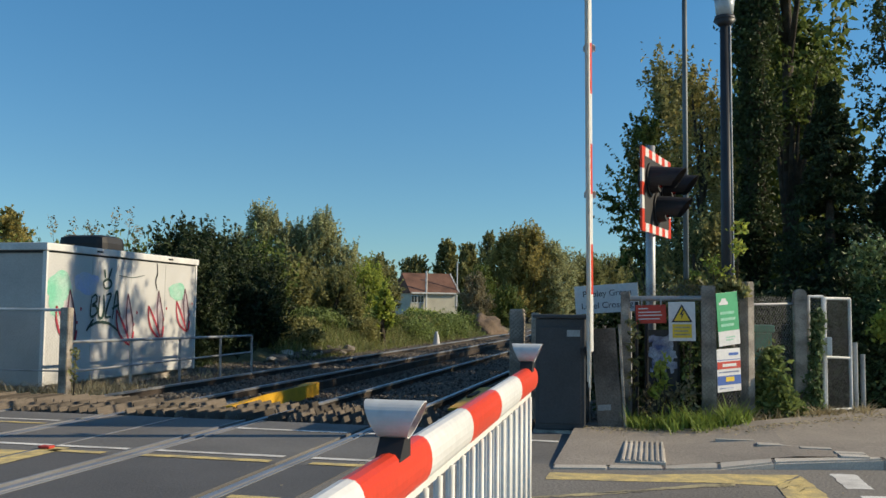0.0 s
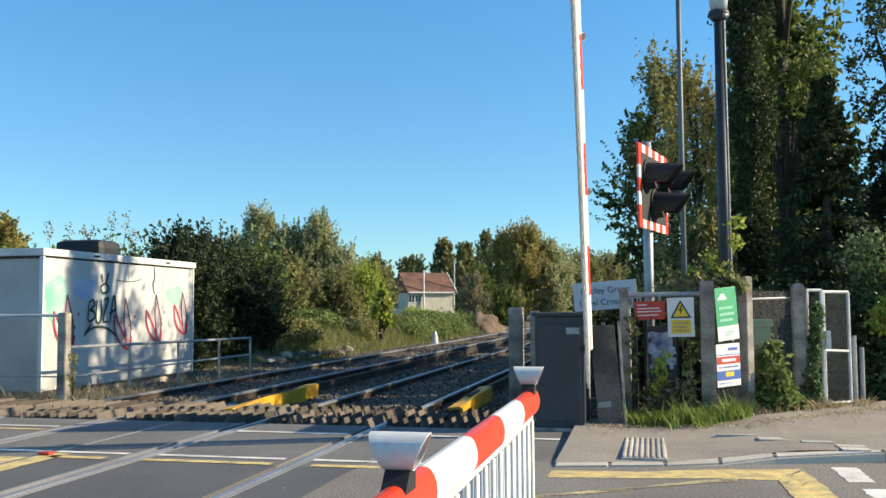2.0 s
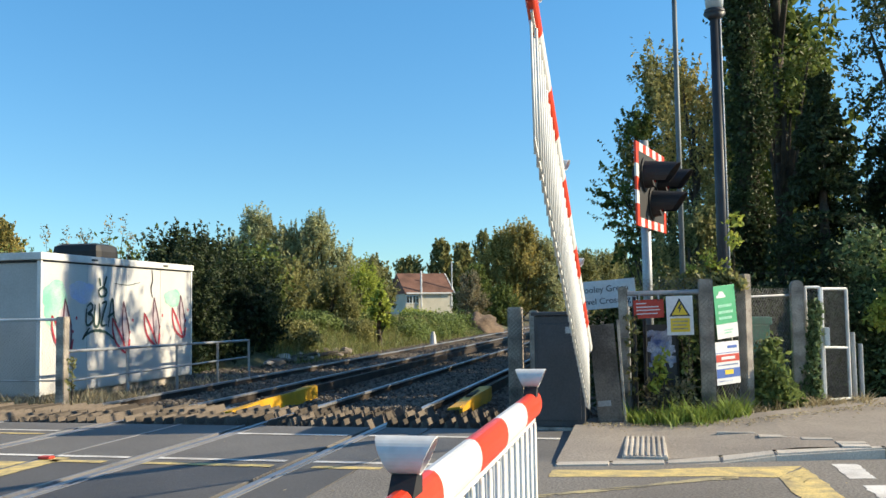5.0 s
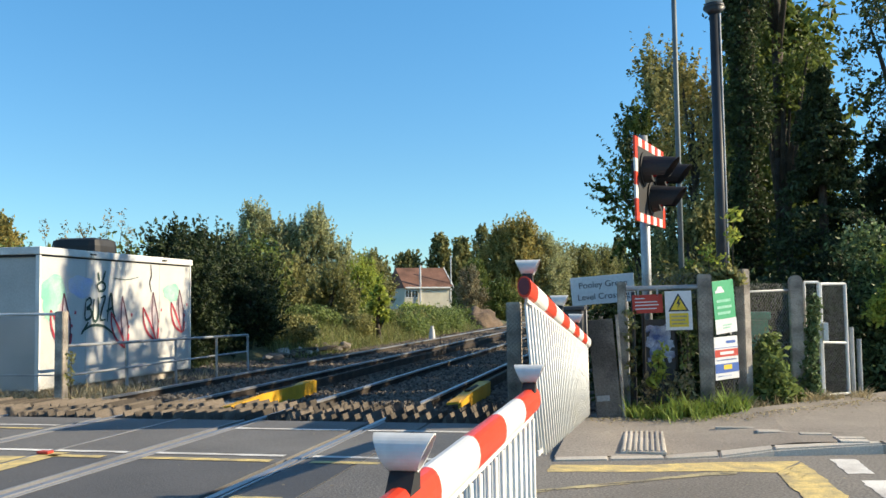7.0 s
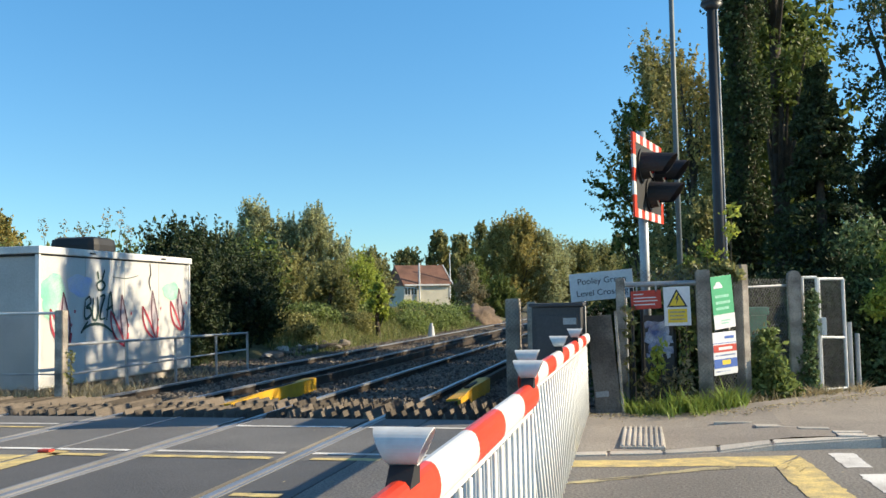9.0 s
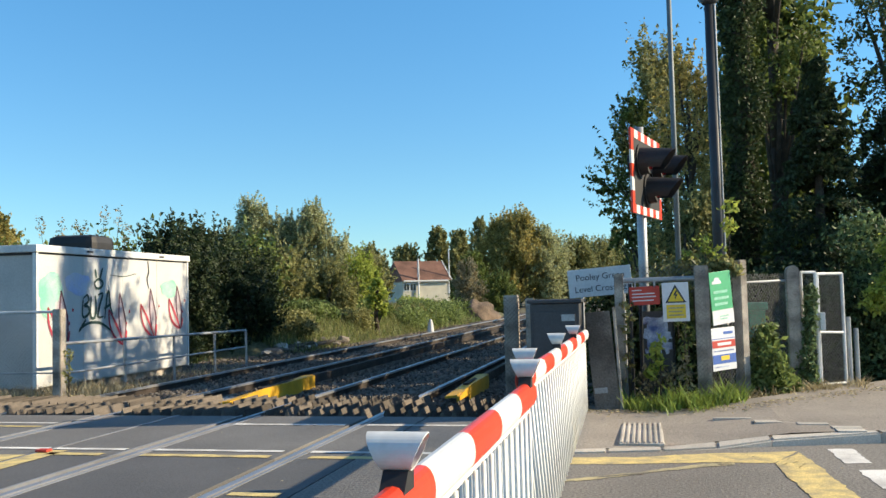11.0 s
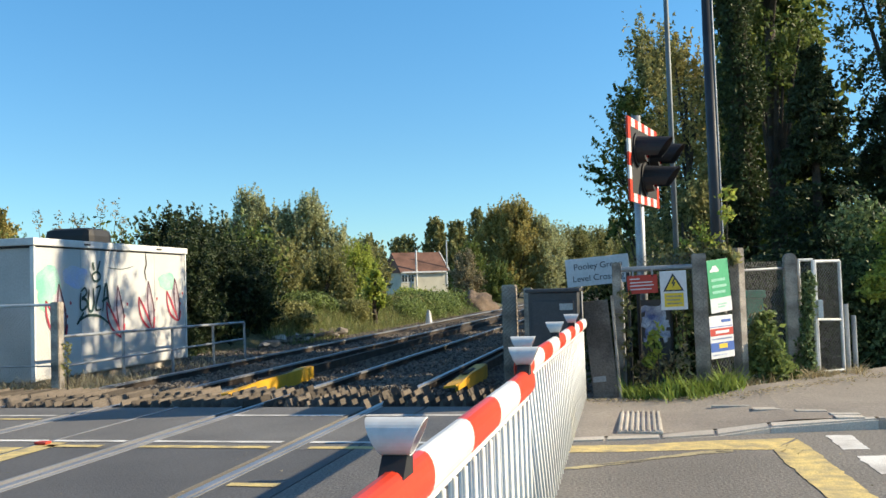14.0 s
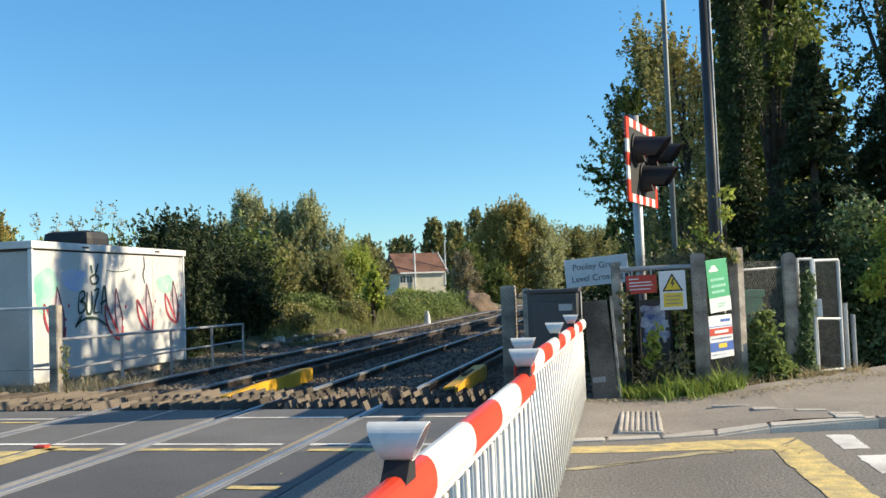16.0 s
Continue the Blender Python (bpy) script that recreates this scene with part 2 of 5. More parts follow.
def tube(bm, p, q, r, r2=None, seg=10, mi=0):
    p, q = Vector(p), Vector(q)
    d = q - p
    t = d.to_track_quat("Z", "Y").to_matrix().to_4x4()
    res = bmesh.ops.create_cone(bm, cap_ends=True, segments=seg, radius1=r, radius2=r if r2 is None else r2, depth=d.length, matrix=Matrix.Translation((p + q) / 2) @ t)
    for v in res["verts"]:
        for f in v.link_faces:
            f.material_index = mi


def rod(p, q, r, r2=None, seg=10):
    bm = bmesh.new()
    tube(bm, p, q, r, r2, seg)
    return bm


def prism(bm, pts, axis, a, b, mi=0):
    """Extrude a 2D outline along x, y or z from a to b."""
    def place(u, v, w):
        return {"x": (w, u, v), "y": (u, w, v), "z": (u, v, w)}[axis]
    lo = [bm.verts.new(place(u, v, a)) for u, v in pts]
    hi = [bm.verts.new(place(u, v, b)) for u, v in pts]
    fs = [bm.faces.new(lo), bm.faces.new(hi)]
    n = len(pts)
    for i in range(n):
        fs.append(bm.faces.new((lo[i], lo[(i + 1) % n], hi[(i + 1) % n], hi[i])))
    for f in fs:
        f.material_index = mi
    bmesh.ops.recalc_face_normals(bm, faces=fs)
    return lo + hi


def raw(name, verts, faces, material, parent=None, label="", smooth=False):
    me = bpy.data.meshes.new(name)
    me.from_pydata(verts if isinstance(verts, list) else verts.tolist(), [], faces if isinstance(faces, list) else faces.tolist())
    for k in (material if isinstance(material, (list, tuple)) else [material]):
        me.materials.append(k)
    me.update()
    ob = new(name, me)
    if parent is not None:
        ob.parent = parent
    if label:
        ob["label"] = label
    return ob


RNG = np.random.default_rng(7)


def leaf_quads(centres, size, flat=0.0, long=1.6):
    """One pointed leaf (a folded kite of two triangles) at each centre."""
    n = len(centres)
    d = RNG.normal(size=(n, 3))
    d[:, 2] *= 1 - flat
    d /= np.linalg.norm(d, axis=1)[:, None]
    u = np.cross(d, RNG.normal(size=(n, 3)))
    u /= np.linalg.norm(u, axis=1)[:, None] + 1e-9
    w = np.cross(d, u)
    s = size * RNG.uniform(0.6, 1.3, n)[:, None]
    v = np.empty((n, 4, 3))
    v[:, 0], v[:, 2] = centres - u * s * long * 0.5, centres + u * s * long * 0.5
    fold = d * s * 0.18
    v[:, 1], v[:, 3] = centres + w * s * 0.42 + fold, centres - w * s * 0.42 + fold
    f = np.arange(n * 4).reshape(n, 4)
    return v.reshape(-1, 3), f


def blob_points(n, blobs, shell=0.3):
    """Points in a cloud of ellipsoids (x, y, z, rx, ry, rz), denser near their skins."""
    b = np.array(blobs, float)
    wgt = (b[:, 3] * b[:, 4] * b[:, 5]) ** 0.67
    pick = RNG.choice(len(b), n, p=wgt / wgt.sum())
    d = RNG.normal(size=(n, 3))
    d /= np.linalg.norm(d, axis=1)[:, None]
    r = shell + (1 - shell) * RNG.random(n) ** 0.6
    r *= RNG.uniform(0.8, 1.1, n) + np.where(RNG.random(n) < 0.10, RNG.uniform(0.1, 0.55, n), 0)
    return b[pick, :3] + d * r[:, None] * b[pick, 3:]


def shoot_points(n, blobs, length, rise=0.9, droop=0.0):
    """Leaves strung along thin shoots that leave the clumps outwards and upwards, thinning to their tips."""
    b = np.array(blobs, float)
    m = max(8, n // 18)
    pick = RNG.integers(0, len(b), m)
    o = b[pick, :3] + RNG.normal(size=(m, 3)) * b[pick, 3:] * 0.4
    out = o - b[:, :3].mean(axis=0)
    out /= np.linalg.norm(out, axis=1)[:, None] + 1e-9
    d = out * 0.75 + np.array((0, 0, rise)) + RNG.normal(size=(m, 3)) * 0.33
    d /= np.linalg.norm(d, axis=1)[:, None]
    reach = length * RNG.uniform(0.35, 1.2, m)
    s, u = RNG.integers(0, m, n), RNG.random(n) ** 0.85
    p = o[s] + d[s] * (reach[s] * u)[:, None] + RNG.normal(size=(n, 3)) * (0.10 * length * (1.1 - u))[:, None]
    p[:, 2] -= droop * reach[s] * u ** 2
    return p


def crown_blobs(x, y, z0, z1, rx, ry, n, small=0.21):
    out = []
    for _ in range(int(n * 3.2)):
        h = RNG.random()
        wide = math.sin(math.pi * min(0.97, 0.18 + 0.74 * h)) ** 0.7
        a, q = RNG.uniform(0, 2 * math.pi), math.sqrt(RNG.random())
        s = RNG.uniform(0.45, 1.45) * small
        out.append((x + rx * wide * q * math.cos(a) * 0.85, y + ry * wide * q * math.sin(a) * 0.85, z0 + (z1 - z0) * (0.06 + 0.88 * h), rx * s, ry * s, min((z1 - z0) * s * 0.42, 1.15 * max(rx, ry) * s)))
    return out


def tree(name, label, x, y, z0, z1, rx, ry, leafkind, leaves, leaf, clumps=26, trunk=0.12, ground=-0.2, lean=0.0, category="tree", group="", feather=0.5, rise=0.9, droop=0.0, small=0.21):
    """A tapered trunk with limbs, and a crown of leaves gathered in uneven clumps."""
    t = thing(name, label, category, group, pose(x, y, ground))
    bm = bmesh.new()
    top = z1 - (z1 - z0) * 0.25 - ground
    p = Vector((0, 0, -0.1))
    r = trunk
    for i in range(5):
        q = Vector((lean * top * (i + 1) / 5 + RNG.uniform(-0.1, 0.1) * rx * 0.4, RNG.uniform(-0.1, 0.1) * ry * 0.4, top * (i + 1) / 5))
        tube(bm, p, q, r, r * 0.78, 8)
        p, r = q, r * 0.78
    trunk_ob = part("trunk", bm, M["bark"], t, smooth=True)
    reach = 0.55 * max(rx, ry) * (1 if feather else 0)
    blobs = crown_blobs(lean * top, 0, z0 - ground, z1 - ground - 0.55 * reach * rise, rx * 0.9, ry * 0.9, clumps, small)
    for b in blobs[:: max(1, len(blobs) // 14)]:
        bm = bmesh.new()
        h = max(0.3, b[2] - 0.35 * (z1 - z0))
        tube(bm, (lean * top * min(1, h / top), 0, min(h, top * 0.9)), b[:3], trunk * 0.35, trunk * 0.1, 6)
        part("limb", bm, M["bark"], t, smooth=True)
    thin = int(leaves * feather)
    points = blob_points(leaves - thin, blobs)
    if thin:
        points = np.concatenate([points, shoot_points(thin, blobs, reach, rise, droop)])
    v, f = leaf_quads(points, leaf)
    raw("crown", v, f, LEAF[leafkind], t)
    return t


def bush(name, label, blobs, leafkind, leaves, leaf, category="bush", group="", stems=6):
    cx, cy = np.mean([b[0] for b in blobs]), np.mean([b[1] for b in blobs])
    zb = min(b[2] - b[5] for b in blobs)
    zb = min(zb, 0.0)
    t = thing(name, label, category, group, pose(cx, cy, zb))
    loc = [(b[0] - cx, b[1] - cy, b[2] - zb, b[3], b[4], b[5]) for b in blobs]
    for b in loc[:stems]:
        k = 0.02 if b[5] > 0.3 else 0.007
        part("stem", rod((b[0] * 0.6, b[1] * 0.6, -0.02), b[:3], k, 0.005, 6), M["bark"], t)
    v, f = leaf_quads(blob_points(leaves, loc, 0.4), leaf)
    raw("foliage", v, f, LEAF[leafkind], t)
    return t


def conifer(label, x, y, top, radius, leaves, leaf, ground=-0.2):
    """A pointed evergreen whose boughs leave the trunk in tiers and hang at their ends."""
    t = thing("conifer", label, "tree", "", pose(x, y, ground))
    h = top - ground
    part("trunk", rod((0, 0, -0.1), (0, 0, h * 0.97), 0.14, 0.02, 8), M["bark"], t, smooth=True)
    m = 150
    z = h * (0.06 + 0.92 * RNG.random(m) ** 0.9)
    a = RNG.uniform(0, 2 * math.pi, m)
    reach = radius * 1.15 * (1.02 - z / h) ** 1.05 * RNG.uniform(0.6, 1.3, m) + 0.05
    for k in range(0, m, 6):
        part("bough", rod((0, 0, z[k]), (reach[k] * 0.8 * math.cos(a[k]), reach[k] * 0.8 * math.sin(a[k]), z[k] + 0.02), 0.025, 0.006, 6), M["bark"], t)
    s, u = RNG.integers(0, m, leaves), RNG.random(leaves) ** 0.6
    hang = RNG.random(leaves) ** 2 * 0.5 * u * np.minimum(1, reach[s])
    side = RNG.normal(size=leaves) * 0.11 * (0.4 + reach[s])
    r = reach[s] * u
    p = np.stack([r * np.cos(a[s]) - side * np.sin(a[s]), r * np.sin(a[s]) + side * np.cos(a[s]), z[s] + 0.10 * u - 0.30 * reach[s] * u ** 2 - hang], 1)
    p[:, 2] = np.maximum(p[:, 2], 0.05)
    v, f = leaf_quads(p, leaf, long=2.4)
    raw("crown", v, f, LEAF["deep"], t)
    return t


def text_mesh(name, body, size, material, m, parent, label=""):
    cu = bpy.data.curves.new(name, "FONT")
    cu.body, cu.size, cu.extrude, cu.align_x = body, size, 0.0012, "LEFT"
    tmp = bpy.data.objects.new(name, cu)
    scene.collection.objects.link(tmp)
    bpy.context.view_layer.update()
    me = bpy.data.meshes.new_from_object(tmp.evaluated_get(bpy.context.evaluated_depsgraph_get()))
    bpy.data.objects.remove(tmp)
    me.materials.clear()
    me.materials.append(material)
    ob = new(name, me)
    ob.parent, ob.matrix_local = parent, m
    if label:
        ob["label"] = label
    return ob


# ---- ground, road, crossing ----
def build_ground():
    bm = bmesh.new()
    xs = sorted(set([-900, -400, -200, -100, -60, -40, 40, 60, 100, 200, 400, 900] + list(range(-30, 31, 2))))
    ys = sorted(set([-300, -100, -40, 60, 90, 130, 200, 400, 1500] + list(range(-20, 51, 2))))
    grid = []
    for y in ys:
        row = []
        for x in xs:
            z = -0.34 + 0.06 * noise.noise((x * 0.3, y * 0.3, 0))
            if x < -11 and y > 18:
                z += min(1.0, (-11 - x) / 8) * min(1, (y - 18) / 10) * 0.8
            if x > 4 and y > 10:
                z += 0.25 * min(1, (x - 4) / 4)
            row.append(bm.verts.new((x, y, z)))
        grid.append(row)
    for j in range(len(ys) - 1):
        for i in range(len(xs) - 1):
            bm.faces.new((grid[j][i], grid[j][i + 1], grid[j + 1][i + 1], grid[j + 1][i]))
    structure("ground", bm, M["soil"], "dry earth and rough grass beside the railway", True)


def bank_z(x, y):
    """Height of the rough bank along the west side of the line."""
    h = np.interp(-np.asarray(x, float), (5.9, 6.7, 7.7, 9.0, 12.0, 14.0), (-0.38, -0.12, 0.42, 0.72, 0.68, -0.45))
    k = np.interp(np.asarray(y, float), (18, 23, 60, 72), (0, 1, 1, 0))
    return -0.42 + (h + 0.42) * k


def build_bank():
    bm = bmesh.new()
    xs, ys = [-14.2 + 0.42 * i for i in range(21)], [18 + 1.0 * i for i in range(55)]
    rows = [[bm.verts.new((x, y, float(bank_z(x, y)) + 0.13 * noise.noise((x * 0.9, y * 0.9, 1)) + 0.05 * noise.noise((x * 3, y * 3, 2)))) for x in xs] for y in ys]
    for a, b in zip(rows, rows[1:]):
        for i in range(len(xs) - 1):
            bm.faces.new((a[i], a[i + 1], b[i + 1], b[i]))
    structure("bank", bm, M["bank"], "rough grassy bank beside the railway", True)
    bm = bmesh.new()
    bmesh.ops.create_icosphere(bm, subdivisions=4, radius=1.0)
    for v in bm.verts:
        k = 1 + 0.22 * noise.noise(v.co * 2.1) + 0.08 * noise.noise(v.co * 7)
        v.co = Vector((v.co.x * 1.25 * k, v.co.y * 2.6 * k, v.co.z * 1.35 * k))
    ob = part("earth_mound", bm, M["mound"], None, "", True)
    ob.matrix_world = pose(-7.0, 53.5, -0.35)
    tagged(ob, "bare brown earth mound beside the distant track", "mound")
    heap = thing("rubble_heap", "pale stones and old timbers dumped below the bank", "rubble", "", pose(-6.75, 22.6, -0.12))
    for i in range(26):
        bm = bmesh.new()
        bmesh.ops.create_icosphere(bm, subdivisions=2, radius=1.0)
        a, b, c = RNG.uniform(0.08, 0.30), RNG.uniform(0.08, 0.26), RNG.uniform(0.05, 0.17)
        for v in bm.verts:
            k = 1 + 0.35 * noise.noise(v.co * 1.4 + Vector((i * 3.7, 0, 0)))
            v.co = Vector((v.co.x * a * k, v.co.y * b * k, v.co.z * c * k))
        y = RNG.uniform(-1.9, 5.0)
        part("stone", bm, M["slab"] if i % 3 == 0 else M["stone"], heap).matrix_local = pose(RNG.normal(0, 0.33), y, 0.04 + 0.10 * RNG.random(), 0, 0, RNG.uniform(0, 180))
    for i in range(5):
        part("timber", rod((-0.7 + 0.2 * i, -0.9 + 0.7 * i, 0.10), (0.35 + 0.1 * i, 0.0 + 0.6 * i, 0.16 + 0.05 * (i % 2)), 0.06, 0.045, 8), M["arris"], heap)


def build_road():
    structure("road", cube(0.62, 60, -3.2, 6.12, -0.4, 0.0), M["asphalt"], "worn dark asphalt road with painted markings")
    structure("road", cube(2.2, 60, 6.12, 7.1, -0.38, 0.0), M["asphalt"], "worn dark asphalt road edge beside the kerb")
    for a, b in ((0.10, 0.60), (-1.40, -0.09), (-2.42, -1.61), (-3.29, -2.44), (-4.79, -3.49), (-60, -5.0)):
        structure("road_panel", cube(a, b, -3.2, 5.515, -0.4, -0.003 if a > -5 else 0.0, bevel=0.006), M["deck_dark"], "dark newer asphalt crossing panel between the rails", category="road panel")
        structure("road_panel", cube(a, b, 5.517, 8.18, -0.4, -0.003 if a > -5 else 0.0, bevel=0.006), M["deck"], "greyer worn asphalt crossing panel between the rails", category="road panel")
    structure("road_panel", cube(0.62, 2.2, 6.12, 8.18, -0.4, -0.004), M["deck"], "dark asphalt crossing panel beside the rail", category="road panel")
    # pale steel edge bars beside the rails
    for x in (0.085, -1.40 + 0.01, -1.62, -2.43, -3.30, -3.48, -4.99):
        structure("trim_edge", cube(x - 0.012, x + 0.012, -3.2, 8.2, -0.1, 0.003), M["rail_top"], "worn pale steel edge bar", category="edge bar")


def build_lines():
    def line(x0, x1, y0, y1, m, lab, z=0.0025):
        bm = bmesh.new()
        n = max(2, int((x1 - x0) / 0.12))
        top, bot = [], []
        for i in range(n + 1):
            x = x0 + (x1 - x0) * i / n
            top.append(bm.verts.new((x, y1 + RNG.uniform(-0.006, 0.006), z)))
            bot.append(bm.verts.new((x, y0 + RNG.uniform(-0.006, 0.006), z)))
        for i in range(n):
            bm.faces.new((bot[i], bot[i + 1], top[i + 1], top[i]))
        structure("road_line", bm, M[m], lab, category="road line")
    W, Y = "worn white painted line on the road", "worn yellow painted line on the road"
    for a, b in ((-1.38, -0.12), (0.12, 2.1), (-4.76, -3.55), (-9.0, -5.1)):
        line(a, b, 7.44, 7.53, "white_line", W)
    for a, b in ((-4.7, -3.55), (-9, -5.1)):
        line(a, b, 7.18, 7.26, "yellow_line", Y)
    for a, b in ((-1.38, -0.14), (0.12, 2.0), (-2.40, -1.66), (-3.26, -2.47), (-4.76, -3.55), (-9, -5.1)):
        line(a, b, 5.80, 5.89, "white_line", W)
    for a, b in ((-1.36, -0.16), (0.2, 0.8), (-2.3, -1.75), (-4.5, -3.6)):
        line(a, b, 5.53, 5.64, "yellow_line", Y)
    line(-2.43, -2.2, 3.5, 5.75, "yellow_line", Y)
    line(-3.25, -2.46, 4.6, 5.5, "yellow_line", Y)
    # far side of the carriageway: worn bands between two edges given on plan
    def worn_band(left, right, m, lab, gaps=0.0, rag=0.02, z=0.003, step=0.05):
        la, lb = np.array(left, float), np.array(right, float)
        length = np.linalg.norm(np.diff(la, axis=0), axis=1).sum()
        n = int(length / step)
        u, k = np.linspace(0, 1, n + 1), np.linspace(0, 1, len(la))
        a = np.stack([np.interp(u, k, la[:, i]) for i in (0, 1)], 1)
        b = np.stack([np.interp(u, k, lb[:, i]) for i in (0, 1)], 1)
        bm = bmesh.new()
        cols = 5
        grid = []
        for i in range(n + 1):
            row = []
            for j in range(cols + 1):
                w = j / cols
                p = a[i] * (1 - w) + b[i] * w + RNG.normal(size=2) * rag * 0.5
                row.append(bm.verts.new((p[0], p[1], z)))
            grid.append(row)
        for i in range(n):
            for j in range(cols):
                worn = 0.5 + 0.5 * noise.noise((a[i][0] * 4 + j * 0.6, a[i][1] * 4, z * 900))
                if worn > gaps * (1.25 if j in (0, cols - 1) else 1.0):
                    bm.faces.new((grid[i][j], grid[i + 1][j], grid[i + 1][j + 1], grid[i][j + 1]))
        structure("road_line", bm, M[m], lab, category="road line")
    worn_band([(2.2, 5.40), (2.9, 5.50), (3.4, 5.60), (3.92, 5.62)], [(2.2, 5.72), (2.9, 5.79), (3.4, 5.98), (4.16, 6.15)], "yellow_line", Y, 0.10, 0.012)
    worn_band([(3.92, 5.62), (3.93, 5.14), (4.01, 4.04), (4.12, 2.4)], [(4.17, 6.10), (4.20, 5.70), (4.28, 4.20), (4.42, 2.4)], "yellow_line", Y, 0.08, 0.012, z=0.0045)
    worn_band([(2.15, 4.58), (2.83, 5.02), (3.37, 5.40), (3.62, 5.50)], [(2.15, 4.68), (2.83, 5.12), (3.37, 5.52), (3.62, 5.60)], "faded_yellow", Y, 0.36, 0.012, z=0.004, step=0.03)
    for k, y0 in enumerate((5.64, 4.74, 3.84, 2.94)):
        x = 4.42 + 0.045 * k
        worn_band([(x, y0), (x - 0.01, y0 + 0.64)], [(x + 0.19, y0 + 0.03), (x + 0.20, y0 + 0.67)], "white_line", W, 0.12, 0.012)
    line(-0.2 + 0.35, 0.52, 4.1, 4.2, "yellow_line", Y)


def build_pavement():
    # footway with a dropped kerb that rises to the east
    bm = bmesh.new()
    xs = [2.2, 2.6, 3.0, 3.4, 3.8, 4.2, 4.6, 5.2, 6, 8, 12, 20, 60]
    def kh(x):
        return 0.02 + 0.07 * max(0, min(1, (x - 3.2) / 1.0))
    def ky(x):
        return float(np.interp(x, (2.2, 3.14, 3.7, 4.18, 4.95, 6.0), (5.98, 6.20, 6.39, 6.55, 6.74, 6.95)))
    rows = []
    for x in xs:
        back = 8.6 if x < 4 else 8.6 + (x - 4) * 1.1
        rows.append([bm.verts.new((x, yy, zz)) for yy, zz in ((ky(x) + 0.011, kh(x)), (7.2, kh(x) + 0.02), (back, kh(x) + 0.05), (back + 0.3, -0.4), (ky(x) + 0.011, -0.4))])
    for a, b in zip(rows, rows[1:]):
        for i in range(4):
            bm.faces.new((a[i], b[i], b[i + 1], a[i + 1]))
    bm.faces.new(rows[0])
    bmesh.ops.recalc_face_normals(bm, faces=bm.faces[:])
    pave = structure("pavement", bm, M["pavement"], "grey asphalt footway rising beside the road")
    x = 2.2
    while x < 14:
        bm = bmesh.new()
        w = 0.45 if x < 4 else 0.9
        a, b = x + 0.0015, x + w - 0.0015
        ha, hb = kh(a) + 0.004, kh(b) + 0.004
        # dropped kerbs slope down to the road
        fa, fb = (0.012 + (q - 0.012) * float(np.interp(u, (3.5, 4.2), (0, 1))) for u, q in ((a, ha), (b, hb)))
        v = [bm.verts.new(p) for p in ((a, ky(a) - 0.12, -0.2), (b, ky(b) - 0.12, -0.2), (b, ky(b) + 0.01, -0.2), (a, ky(a) + 0.01, -0.2), (a, ky(a) - 0.12, fa), (b, ky(b) - 0.12, fb), (b, ky(b) + 0.01, hb), (a, ky(a) + 0.01, ha))]
        for q in ((0, 3, 2, 1), (4, 5, 6, 7), (0, 1, 5, 4), (1, 2, 6, 5), (2, 3, 7, 6), (3, 0, 4, 7)):
            bm.faces.new([v[i] for i in q])
        bmesh.ops.bevel(bm, geom=[e for e in bm.edges if all(u.co.z > -0.1 for u in e.verts)], offset=0.015, segments=2, affect="EDGES")
        part("kerb_stone", bm, M["kerb"], pave)
        x += w
    # back edging strip
    part("edging", cube(3.6, 3.95, 7.40, 7.46, -0.1, 0.100, bevel=0.006), M["slab"], pave, "pale edging strip")
    for a, b, c, d, top in ((3.95, 4.35, 7.08, 7.24, 0.107), (4.30, 4.56, 6.96, 7.08, 0.110), (4.56, 4.80, 6.78, 6.90, 0.105), (4.57, 4.80, 6.62, 6.775, 0.101)):
        part("slab", cube(a, b, c, d, 0.04, top, bevel=0.003), M["slab"], pave, "pale repaired patch")
    # ribbed tactile slab
    tac = thing("tactile_slab", "worn ribbed concrete tactile slab set in footway", "tactile slab")
    part("slab", cube(2.74, 3.12, 6.22, 7.42, -0.05, 0.042, bevel=0.003), M["slab"], tac)
    for i in range(8):
        bm = bmesh.new()
        x = 2.762 + i * 0.048
        box(bm, x - 0.012, x + 0.012, 6.24, 7.40, 0.03, 0.053, bevel=0.005)
        part("rib", bm, M["kerb"], tac)


# ---- railway ----
def rail_profile(bm, x, y0, y1, mi_head=0, mi_side=1):
    prism(bm, [(x - 0.035, -0.035), (x - 0.033, -0.004), (x - 0.02, 0.0), (x + 0.02, 0.0), (x + 0.033, -0.004), (x + 0.035, -0.035)], "y", y0, y1, mi_head)
    prism(bm, [(x - 0.07, -0.155), (x - 0.07, -0.145), (x - 0.01, -0.12), (x - 0.01, -0.036), (x + 0.01, -0.036), (x + 0.01, -0.12), (x + 0.07, -0.145), (x + 0.07, -0.155)], "y", y0, y1, mi_side)


